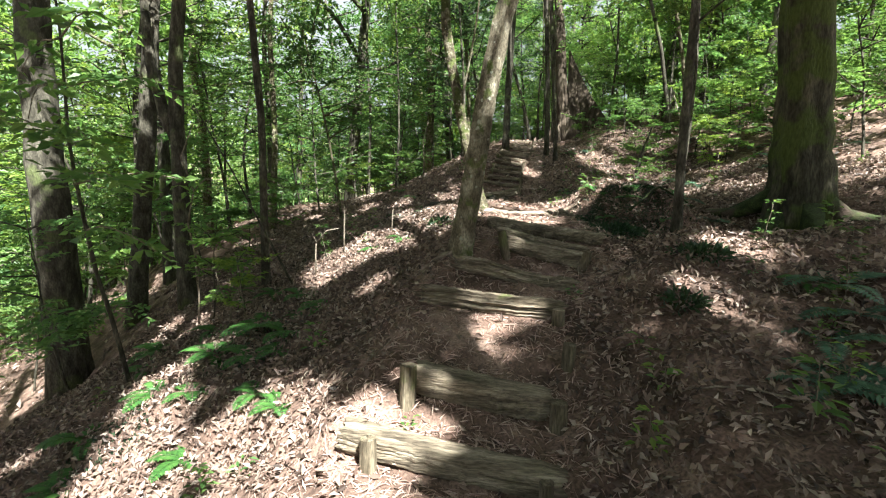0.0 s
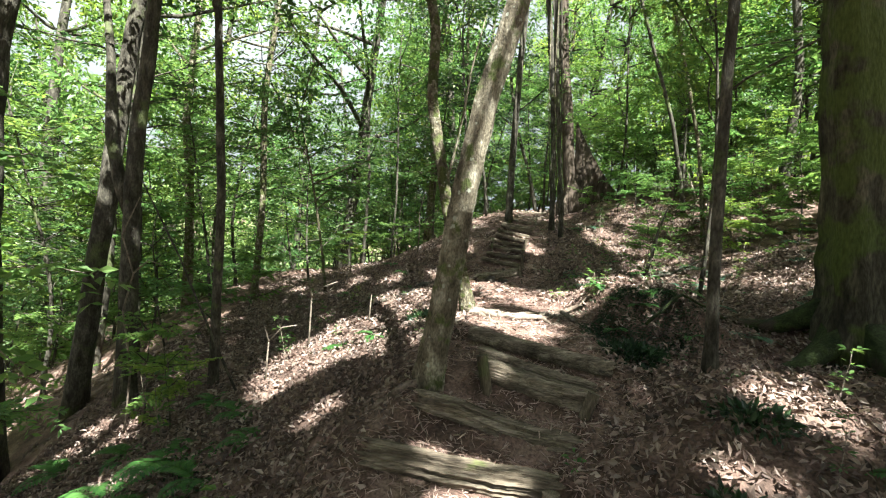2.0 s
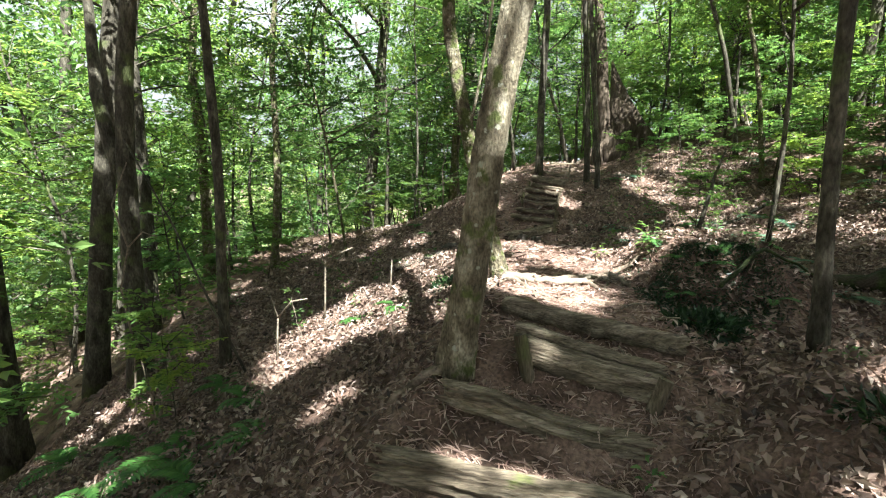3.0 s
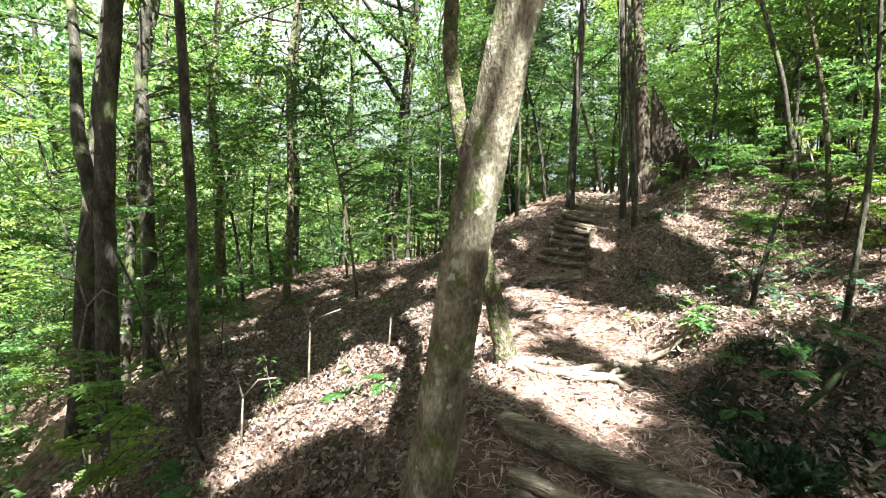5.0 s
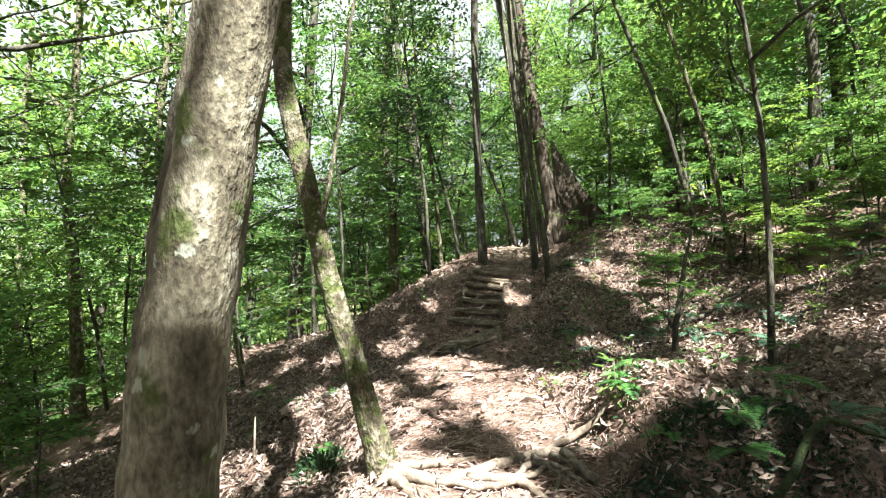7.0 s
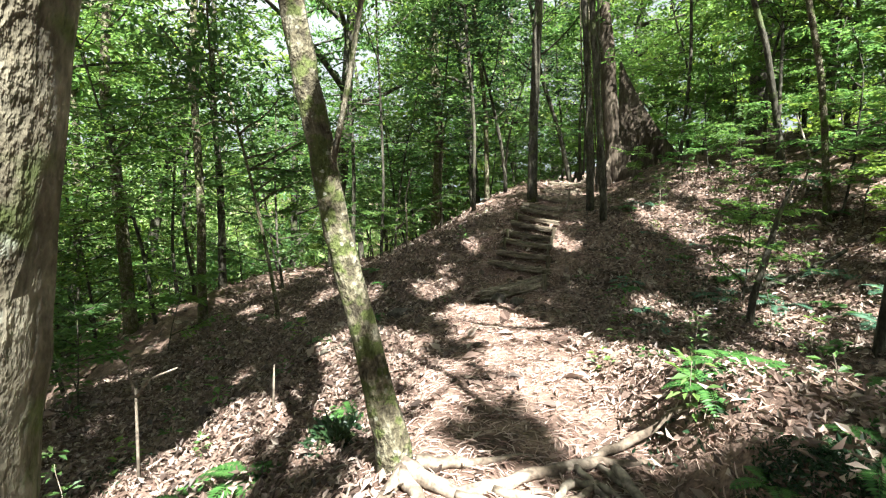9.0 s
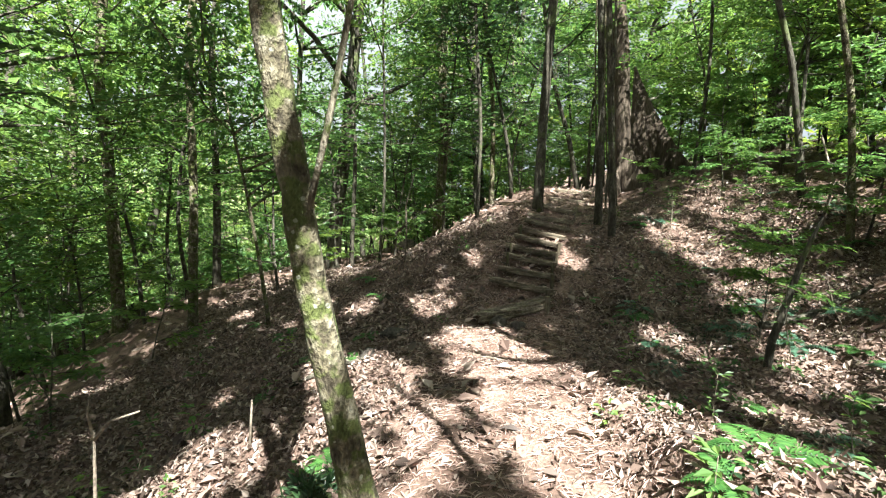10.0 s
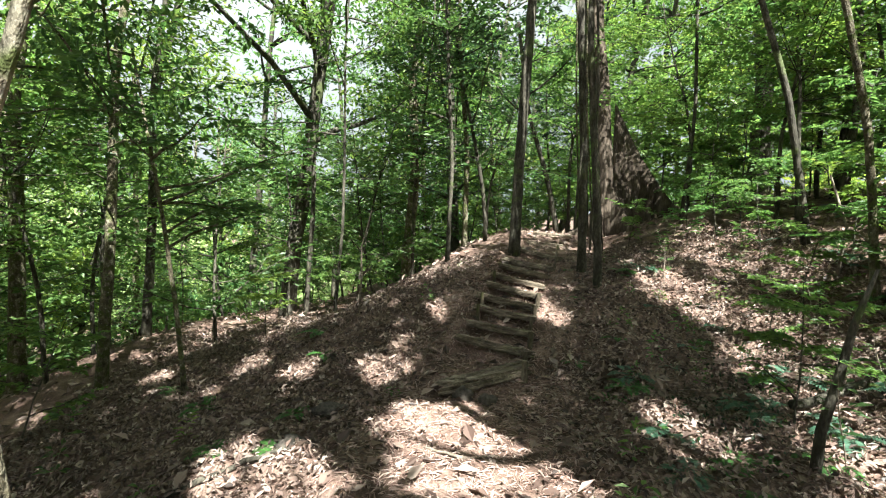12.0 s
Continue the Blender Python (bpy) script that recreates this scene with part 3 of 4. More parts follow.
tree(rng, "slender dark tree at the top of the log steps", [on_land(1.37, 12.7), (1.42, 12.7, 4.5), (1.52, 12.7, 7), (1.7, 12.6, 10), (1.7, 12.6, 13)], 0.09, 0.06, M_BARK, (12, 2.4, 1.8, 60), M_LEAF, 12, 1.3, 4, 0.7, 0.16)
tree(rng, "thin dark leaning stem beyond the crest", [on_land(2.5, 15.9), (2.2, 15.9, 4.4), (1.7, 15.9, 5.9), (1.4, 15.9, 8)], 0.07, 0.04, M_BARK, (7, 1.5, 1.0, 14), M_LEAF, 9, 1.2, 3, 0.6)
tree(rng, "slim mossy young tree on the bank", [on_land(2.09, 3.72), (2.09, 3.72, 2.3), (2.12, 3.72, 3.4), (2.2, 3.72, 5.5), (2.2, 3.6, 7.5)], 0.038, 0.026, M_BARK, (7, 1.8, 1.0, 24), M_LEAF, 11, 1.9, 3, 0.75)
tree(rng, "thick dark leaning tree on the valley side", [on_land(-3.33, 14.4), (-3.28, 14.4, 2.2), (-3.05, 14.4, 3.8), (-2.79, 14.4, 6.6), (-2.4, 14.4, 10)], 0.17, 0.1, M_BARK, (11, 3.5, 2.2, 80), M_LEAF, 14, 1.25, 6, 0.55, 0.17)


def fork(t, path, rad):
    w = np.array([path[9], path[9] + (-0.16, 0, 0.4), path[9] + (-0.3, 0, 1.0), path[9] + (-0.42, 0.1, 2.0), path[9] + (-0.7, 0.2, 3.6)])
    Build().tube(w, [0.08, 0.075, 0.065, 0.05, 0.03], 11, 0.05, rng).done("limb", M_BARK, t)


tree(rng, "grey-brown forked tree on the slope below the path", [on_land(-3.7, 6.0), on_land(-3.72, 6.0, 1.5), on_land(-3.7, 6.0, 3.0), on_land(-3.5, 6.0, 5.0), on_land(-3.2, 6.0, 9.0)], 0.11, 0.05, M_BARK, (8.5, 2.6, 1.6, 50), M_LEAF, 12, 1.35, 4, 0.65, 0.15, extra=fork)
# more trunks that stand singly: foot x, y, lean a metre in x and y, height, thickness at the foot, label
STEMS = [
    (-2.4, 5.65, -0.01, 0.02, 9, 0.052, "slim straight tree on the slope below the path"),
    (-5.2, 12.6, 0.03, 0.0, 9, 0.08, "thin crooked tree at the brink of the slope"), (-5.45, 5.9, 0.04, 0.0, 11, 0.25, "stout dark tree on the lower slope"),
    (-5.15, 6.9, 0.16, 0.0, 11, 0.15, "dark leaning tree on the lower slope"), (-6.8, 9.2, 0.12, 0.0, 9, 0.1, "dark slanting tree on the lower slope"),
    (-4.35, 10.7, 0.05, 0.0, 9, 0.08, "pale slightly crooked tree on the slope"), (-2.4, 9.7, -0.18, 0.0, 4, 0.03, "thin dark forked sapling at the brink"),
    (-6.2, 11.2, 0.0, 0.0, 9, 0.12, "short dark shaded tree on the valley side"), (-2.6, 13.6, 0.02, 0.0, 9, 0.05, "thin straight stem on the valley side"),
    (-1.0, 15.5, 0.03, 0.0, 10, 0.13, "pale straight tree behind the crest"), (0.4, 15.0, -0.05, 0.0, 9, 0.06, "thin dark stem behind the crest"),
    (7.4, 17.0, -0.04, 0.0, 13, 0.22, "straight grey tree high on the bank"), (5.3, 11.6, -0.24, 0.0, 8, 0.05, "dark slanting slim tree on the bank"),
    (5.0, 10.0, -0.17, 0.0, 7, 0.045, "pale slanting slim tree on the bank"), (6.4, 12.6, 0.0, 0.0, 9, 0.06, "slim tree high on the bank"), (7.2, 14.0, 0.02, 0.0, 9, 0.08, "slim grey tree high on the bank"),
    (4.3, 13.4, 0.03, 0.0, 8, 0.035, "thin stem on the upper bank"), (6.9, 10.8, 0.02, 0.0, 10, 0.1, "grey tree on the bank"), (8.4, 12.0, -0.05, 0.0, 10, 0.13, "leaning grey tree on the bank"),
    (3.55, 7.0, 0.0, 0.0, 4, 0.03, "thin mossy sapling on the bank"),
    (-1.6, 12.4, 0.02, 0.0, 6, 0.03, "thin pale stem above the brink"), (0.2, 13.2, -0.03, 0.0, 7, 0.04, "thin dark stem beside the crest"), (-5.6, 8.6, 0.02, 0.0, 10, 0.12, "grey tree on the lower slope"),
]
for x, y, dx, dy, height, r, label in STEMS:
    big = r > 0.09
    # brighter leaf colour on the right bank stands in for sunlit foliage
    tree(rng, label, straight(x, y, dx, dy, height, r * 0.7 + 0.06), r, r * 0.45, M_BARK if rng.random() < 0.7 else M_BARK_MOSSY, (height * 0.9, 2.6 if big else 1.3, 1.6 if big else 1.0, (12 if x > 4 else 50) if big else (5 if x > 4 else 16)), M_LEAF_BRIGHT if x > 4 else M_LEAF, 11, 1.35, 4 if big else 3, 0.6, 0.15 if big else 0.11, 55, low_limbs=0 if y < 5 else (10 if x < -2 else 0 if x > 4 and big else 3), low_mat=M_LEAF_BRIGHT if x > 3 else M_LEAF)

# a leafy young tree whose arching sprays hang over the slope
spray = thing("sapling", "young tree with arching sprays of broad bright leaves", "sapling", on_land(-2.95, 3.75))
w = wander(rng, (0, 0, -0.1), (-0.05, -0.05, 1), 3.6, 9, 0.06)
Build().tube(w, np.linspace(0.022, 0.008, len(w)), 8).done("stem", M_BARK, spray)
lines = []
for k, (up, a, reach) in enumerate(((4, -0.3, 0.9), (5, -1.0, 1.0), (5, 0.4, 0.8), (6, -0.7, 1.2), (6, -1.5, 1.1), (7, -0.2, 1.0), (7, -1.1, 1.3), (8, -0.6, 1.1), (8, 2.5, 0.9), (6, 3.4, 0.9), (9, -1.3, 1.0))):
    g = wander(rng, w[up], (math.cos(a), math.sin(a), 0.25), reach, 5, 0.12, (0, 0, -0.08))
    Build().tube(g, np.linspace(0.009, 0.003, 6), 5).done("branch", M_TWIG, spray)
    lines.append(g)
part("foliage", *leaves(*sprays(rng, lines, 0.12, 0.3, 9, 4)), M_LEAF_BRIGHT, spray)

# unseen trees added behind and beside the walker, so their crowns shade the path
for x, y in ((-3.0, -3.0), (-0.8, -5.5), (2.2, -4.0), (5.0, -2.5), (3.6, -0.3), (6.0, 0.8), (5.7, 2.5), (1.0, -8.5), (4.2, -6.5), (-3.4, 0.4), (-5.6, 1.8), (-6.0, -2.0), (-5.0, -6.5), (2.7, -1.9), (7.6, 5.2)):
    tree(rng, "unseen tall grey-brown tree added to shade the path with its spreading crown", straight(x, y, rng.normal() * 0.03, rng.normal() * 0.03, rng.uniform(9, 12), 0.08), rng.uniform(0.12, 0.22), 0.08, M_BARK,
         (rng.uniform(8.5, 11), 3.5, 1.6, 95), M_LEAF, 11, 1.35, 5, 0.6, 0.26, 80, "tall forest trees")

# one more unseen tree, added to shade the slope left of the upper steps
tree(rng, "unseen tall leaning tree added to shade the slope with its spreading crown", straight(-2.2, -0.5, 0.19, 0.17, 10, 0.08), 0.15, 0.08, M_BARK, (9.5, 3.2, 1.6, 95), M_LEAF, 11, 1.35, 5, 0.6, 0.26, 80, "tall forest trees")

# the woods beyond: a few kinds of young and tall tree, repeated
def model_sapling(seed, height, puffs, leaf, mat, low):
    r = np.random.default_rng(seed)
    t = thing("sapling", "slender leafy young tree of the undergrowth", "sapling", group="undergrowth saplings")
    w = wander(r, (0, 0, -0.3), (0, 0, 1), height, 10, 0.07)
    b = Build().tube(w, np.linspace(0.035, 0.01, len(w)) * height / 5, 7)
    b.done("stem", M_BARK, t)
    lines, twigs = [], Build()
    for k in range(puffs // 4):
        i0 = r.integers(int(low * 10), 10)
        a = r.uniform(0, 6.28)
        g = wander(r, w[i0], (math.cos(a), math.sin(a), 0.35), height * r.uniform(0.14, 0.4), 4, 0.15)
        twigs.tube(g, np.linspace(0.014, 0.005, 5), 5)
        lines.append(g)
    tagged(twigs.done("branchwork", M_BARK, t), kind="stuff")
    v, f = leaves(*sprays(r, lines, leaf, 0.09 * height))
    part("crown", v, f, mat, t)
    return t


def model_tall(seed, height, r0, mat, leaf_mat, low):
    r = np.random.default_rng(seed)
    t = thing("tree", "tall leafy tree of the surrounding woods", "tree", group="surrounding woods")
    w = wander(r, (0, 0, -0.5), (0, 0, 1), height, 12, 0.04)
    Build().tube(w, np.linspace(r0, r0 * 0.4, len(w)), 10, 0.05, r).done("trunk", mat, t)
    c, boughs = [], Build()
    for k in range(22):
        i0 = r.integers(int(low * 12), 12)
        a = r.uniform(0, 6.28)
        g = wander(r, w[i0], (math.cos(a), math.sin(a), 0.3), r.uniform(1.5, 3.4), 5, 0.15)
        boughs.tube(g, np.linspace(0.06, 0.012, 6), 5)
        c += [g[2], g[3], g[4], g[5], g[5] + r.normal(size=3) * 0.6]
    tagged(boughs.done("limbwork", mat, t), kind="stuff")
    v, f = leaves(*leaf_puffs(r, c, r.uniform(0.5, 1.05, len(c)), 36, 0.23, 0.3))
    part("crown", v, f, leaf_mat, t)
    return t


saplings = [model_sapling(20 + k, h, n, l, m, low) for k, (h, n, m, low, l) in enumerate(((3.2, 48, M_LEAF_BRIGHT, 0.35, 0.11), (4.8, 72, M_LEAF, 0.4, 0.12), (5.8, 84, M_LEAF_DARK, 0.35, 0.12), (2.2, 36, M_LEAF_BRIGHT, 0.3, 0.1), (4.2, 64, M_LEAF, 0.25, 0.11), (6.6, 96, M_LEAF_BRIGHT, 0.4, 0.13)))]
# bright leaf colour on most tall trees imitates sun on the woods beyond
talls = [model_tall(40 + k, h, r, m, lm, low) for k, (h, r, m, lm, low) in enumerate(((13, 0.13, M_BARK, M_LEAF_BRIGHT, 0.12), (16, 0.2, M_BARK, M_LEAF_BRIGHT, 0.18), (11, 0.11, M_BARK_MOSSY, M_LEAF_BRIGHT, 0.1), (15, 0.17, M_BARK, M_LEAF, 0.15)))]


def plant(models, x, y, size, rng, sink=0.0):
    k = int(rng.integers(len(models)))
    m = pose(x, y, float(land(x, y)) - sink, rng.normal() * 4, rng.normal() * 4, rng.uniform(0, 360)) @ Matrix.Diagonal((size, size, size, 1))
    ob = copy_thing(models[k], pose(0, 0, 0))
    ob.matrix_basis = m
    return ob


rng = np.random.default_rng(78)
# leafy young shrubs on the open bank
for x, y, size in ((3.9, 9.9, 0.55), (4.5, 10.4, 0.7), (5.2, 9.7, 0.8), (5.6, 11.2, 0.9), (4.7, 11.6, 0.7), (4.0, 12.3, 0.7), (6.2, 10.3, 0.9), (5.0, 12.8, 0.9), (6.6, 12.2, 1.0), (3.3, 12.9, 0.6), (5.9, 8.7, 0.8), (4.9, 8.1, 0.6), (6.8, 9.2, 0.9), (7.4, 11.0, 1.1), (5.4, 13.8, 1.0), (7.0, 13.4, 1.2)):
    plant([saplings[3], saplings[0]] if size > 0.75 else [saplings[3]], x, y, size * 0.8, rng)
# taller young trees in the sun higher up the bank
for x, y, size in ((5.4, 9.2, 0.6), (6.4, 8.6, 0.7), (7.4, 9.8, 0.8), (6.1, 11.4, 0.75), (7.8, 11.8, 0.9), (5.6, 12.9, 0.8), (8.6, 10.4, 0.9), (6.9, 14.2, 0.9), (8.8, 13.2, 1.0), (4.9, 14.6, 0.8), (9.6, 11.6, 1.0), (7.0, 7.4, 0.7)):
    plant([saplings[5], saplings[0]], x, y, size, rng)
rng = np.random.default_rng(77)
spots = []


def free(x, y, gap):
    if any((x - a) ** 2 + (y - b) ** 2 < gap * gap for a, b in spots):
        return False
    spots.append((x, y))
    return True


count = 0
for _ in range(9000):
    x, y = rng.uniform(-18, 16), rng.uniform(2, 30)
    edge_left = -6.3 + 4.6 * smooth(10.0, 14.0, y)
    edge_right = 6.6 if y < 11.5 else 4.6
    inside = edge_left < x < edge_right and y < 14.6
    if inside or (abs(x - 1.8) < 0.9 and y < 18) or (x > 3 and y < 6.5) or (x < -3 and y < 5.0) or (x > 3 and rng.random() < 0.72) or (-16 < x < -2 and y > 13.0 and rng.random() < 0.75) or (x < -5 and y < 13.0 and rng.random() < 0.6):
        continue
    if free(x, y, 0.7 + 0.03 * math.hypot(x, y - 3)):
        # only bright-leaved kinds on the right, their colour imitating sun
        plant([saplings[0], saplings[3], saplings[5]] if x > 3 else saplings, x, y, rng.uniform(0.7, 1.25), rng)
        count += 1
    if count > 215:
        break
# singly on the slopes beside the path
for k, x, y, size in ((3, 3.3, 8.4, 0.6), (0, 5.2, 10.1, 0.8), (3, 4.8, 8.6, 0.65), (3, -3.4, 7.4, 0.7), (3, -2.9, 5.2, 0.7), (0, -4.4, 4.7, 0.8), (3, -3.6, 8.9, 0.7), (0, -4.6, 8.1, 0.9), (0, 4.6, 12.6, 0.7), (3, -2.4, 11.6, 0.6), (0, 5.6, 6.2, 0.9), (3, -2.2, 4.6, 0.45), (3, -1.5, 12.2, 0.6)):
    plant([saplings[k]], x, y, size, rng)
spots = []
count = 0
for _ in range(6000):
    a, far = rng.uniform(-1.35, 0.85), rng.uniform(16, 44)
    x, y = 1 + far * math.sin(a), 4 + far * math.cos(a)
    if abs(x - 2) < 1.2 and y < 24:
        continue
    if (-0.75 < a < -0.3 and far < 36 and rng.random() < 0.8) or (a > 0.3 and far < 34 and rng.random() < 0.6):
        continue
    if free(x, y, 2.3):
        plant(talls, x, y, rng.uniform(0.8, 1.3), rng)
        count += 1
    if count > 95:
        break
for k in range(14):
    a = 1.8 + k * 0.2
    plant(talls, 1 + 25 * math.sin(a), 2 + 25 * math.cos(a), 1.1, rng)
for ob in saplings + talls:
    for o in (*ob.children_recursive, ob):
        bpy.data.objects.remove(o)

# leafy hillside across the valley, its haze and sunlight put into the leaf colour
r = np.random.default_rng(91)
n = 30000
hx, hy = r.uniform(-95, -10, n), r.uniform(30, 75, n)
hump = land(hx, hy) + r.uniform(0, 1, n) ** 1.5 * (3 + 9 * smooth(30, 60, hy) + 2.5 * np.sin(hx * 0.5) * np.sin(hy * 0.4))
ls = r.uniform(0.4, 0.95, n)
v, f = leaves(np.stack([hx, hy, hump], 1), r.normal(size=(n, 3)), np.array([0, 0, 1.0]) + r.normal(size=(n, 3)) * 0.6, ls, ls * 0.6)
tagged(part("far_woods", v, f, M_LEAF_HAZED), "leafy woods on the far valley side, leaf colour paled for haze and sun", "woods", kind="stuff")

# bright hazy sky low behind the woods
ring = np.linspace(0, 2 * np.pi, 65)
v = np.concatenate([np.stack([200 * np.cos(ring), 200 * np.sin(ring), np.full(65, z)], 1) for z in (-30.0, 150.0)])
f = [(k, k + 1, 66 + k, 65 + k) for k in range(64)]
tagged(part("backdrop", v, f, M_HAZE), "pale hazy bright sky low behind the woods", "sky", kind="structure")

# log steps, each held by stakes
def log_mesh(rng, a, b, thick, parent, ragged, square, wave=0.0):
    """A weathered log: round or squared, its fibres standing out as long ridges, with broken ends."""
    a, b = np.array(a, float), np.array(b, float)
    a[2] -= thick / 2 - 0.01
    b[2] -= thick / 2 - 0.01
    rings, sides = 26, 48
    u = np.linspace(0, 1, rings)
    along = unit(b - a)
    across = unit(np.cross(along, (0, 0, 1.0)))
    up = np.cross(across, along)
    turn = np.linspace(0, 2 * np.pi, sides, endpoint=False)
    n = 2 + 5 * square
    shape = (np.abs(np.cos(turn)) ** n + np.abs(np.sin(turn)) ** n) ** (-1 / n)
    coarse = rng.normal(size=sides + 6)
    fibre = 1.6 * np.convolve(coarse, np.ones(7) / 7, "valid") + (0.15 + 0.6 * ragged) * rng.normal(size=sides)
    drift = rng.normal(size=(6, sides))
    ridges = np.stack([np.interp(u, np.linspace(0, 1, 6), drift[:, k]) for k in range(sides)], 1)
    split = (rng.uniform(size=sides) < 0.16 * ragged + 0.04)[None, :] * np.interp(u, np.linspace(0, 1, 7), rng.uniform(0, 1, 7))[:, None]
    r = thick / 2 * shape[None, :] * (1 + (0.025 + 0.055 * ragged) * fibre[None, :] + (0.015 + 0.04 * ragged) * ridges - (0.12 + 0.26 * ragged) * split)
    r *= np.interp(u, [0, 0.03, 0.97, 1], [0.9, 1, 1, 0.9])[:, None]
    bow = wave * np.sin(u * 5.5 + 0.6) - 0.012 * np.sin(np.pi * u)
    mid = a + np.outer(u, b - a) + np.outer(bow, up) + np.outer(wave * 0.8 * np.cos(u * 4.0), across) + rng.normal(size=(rings, 3)) * 0.0025
    ends = np.zeros((rings, sides))
    ends[0], ends[-1] = -rng.uniform(0, 0.02 + 0.09 * ragged, sides), rng.uniform(0, 0.02 + 0.09 * ragged, sides)
    v = mid[:, None, :] + r[..., None] * (np.cos(turn)[None, :, None] * across + np.sin(turn)[None, :, None] * up) + ends[..., None] * along
    i, j = np.meshgrid(np.arange(rings - 1), np.arange(sides), indexing="ij")
    j2 = (j + 1) % sides
    q = np.stack([i * sides + j, (i + 1) * sides + j, (i + 1) * sides + j2, i * sides + j2], -1).reshape(-1, 4)
    last, base = (rings - 1) * sides, rings * sides
    caps = [(base, k, k + 1, (k + 2) % sides) for k in range(0, sides, 2)] + [(base + 1, last + (k + 2) % sides, last + k + 1, last + k) for k in range(0, sides, 2)]
    v = np.concatenate([v.reshape(-1, 3), mid[:1], mid[-1:]])
    return part("log", v, np.concatenate([q, np.array(caps)]), M_LOG, parent, False)


def stake(name, at, height, r, lean, parent, rng, mat=None):
    p = np.array([(0, 0, -0.12), (0, 0, 0), (lean[0] * height / 2, lean[1] * height / 2, height / 2), (lean[0] * height, lean[1] * height, height)]) + np.array(at)
    return Build().tube(p, [r, r, r * 0.98, r * 0.93], 9, 0.06, rng).done(name, mat or M_POST, parent, False)


rng = np.random.default_rng(5)
LOG_LABELS = ["half-buried weathered log step on the reddish path", "mossy squared log step held by stakes", "ragged rotting log step with deep grain", "twisted fibrous log step", "dark squared log step between two stakes", "smooth round log laid across the path",
              "ragged split log at the foot of the upper steps", "thin worn log step with a hollow under it", "worn earth-covered log step", "worn log step with small stakes", "worn log step on the upper path", "pale-ended log step on the upper path", "shaded log step below the crest", "shaded worn log step on the climb", "dark log step beside a slender tree", "dark half-buried log step near the crest", "far shaded log step near the crest", "far shaded log step at the crest"]
RAGGED = (0.25, 0.15, 1.0, 1.0, 0.3, 0.1, 1.0, 0.6, 0.4, 0.3, 0.4, 0.3, 0.4, 0.4, 0.4, 0.4, 0.4, 0.4)
SQUARE = (0.6, 0.9, 0.3, 0.1, 0.8, 0.0, 0.2, 0.5, 0.7, 0.8, 0.8, 0.8, 0.8, 0.7, 0.7, 0.7, 0.7, 0.7)
# stakes of each step: share of the way along the log, height above the log's top, thickness, lean sideways
STAKES = {0: ((0.13, 0.0, 0.045, 0.0), (0.93, -0.01, 0.04, 0.0)), 1: ((-0.06, 0.03, 0.05, 0.03), (1.06, 0.0, 0.055, 0.0)), 2: ((1.02, -0.03, 0.05, 0.0),), 4: ((-0.02, 0.04, 0.042, -0.2), (1.03, 0.03, 0.04, 0.35)), 6: ((1.03, 0.03, 0.035, 0.0),),
          7: ((0.95, 0.0, 0.03, 0.0),), 8: ((0.99, 0.01, 0.028, 0.0),), 9: ((0.02, 0.02, 0.022, 0.0), (0.98, 0.0, 0.024, 0.1)), 10: ((0.05, 0.02, 0.022, 0.0), (1.0, 0.01, 0.026, 0.0)), 11: ((1.0, 0.02, 0.03, 0.1),), 12: ((0.02, 0.02, 0.02, 0.0),)}
for k, (a, b, thick) in enumerate(LOGS):
    step = thing("log_step", LOG_LABELS[k], "log step", a, "log steps of the path")
    o = np.array(a)
    log_mesh(rng, (0, 0, 0), np.array(b) - o, thick, step, RAGGED[k], SQUARE[k], 0.025 if k == 3 else 0.0)
    if k == 4:
        log_mesh(rng, (0.02, 0.13, 0.045), np.array(b) - o + np.array((0.03, 0.09, 0.04)), 0.075, step, 0.4, 0.3)
    for share, over, r, tilt in STAKES.get(k, ()):
        p = (np.array(b) - o) * share
        tall = thick + 0.16 + over
        stake("stake", (p[0] - tilt * tall, p[1] - thick / 2 - r * 0.7, p[2] + over - tall), tall, r, (tilt, 0.02), step, rng)

s = thing("wooden_stake", "short mossy cut stake standing in the leaf litter", "stake", on_land(0.92, 2.52))
stake("post", (0, 0, -0.05), 0.2, 0.045, (0.06, 0.0), s, rng)
s = thing("wooden_stake", "pale thin stake beside the upper steps", "stake", on_land(1.95, 11.9))
stake("post", (0, 0, -0.05), 0.42, 0.02, (0.12, 0.0), s, rng, M_TWIG)

# stones at the foot of the upper steps and half-buried on the slope
for x, y, sx, sy, sz, label in ((0.82, 8.85, 0.09, 0.08, 0.08, "rounded grey-brown stone at the foot of the upper steps"), (1.03, 8.8, 0.08, 0.06, 0.06, "small angular stone at the foot of the upper steps"), (-0.3, 8.6, 0.16, 0.12, 0.07, "flat half-buried stone beside the path"),
                              (-0.35, 8.0, 0.14, 0.09, 0.05, "flat half-buried stone on the slope"), (1.45, 3.9, 0.06, 0.05, 0.05, "pale small stone beside the log steps")):
    t = thing("stone", label, "stone", on_land(x, y))
    Build().blob((0, 0, sz * 0.35), (sx, sy, sz), rng, 0.1).done("body", M_ROCK, t)

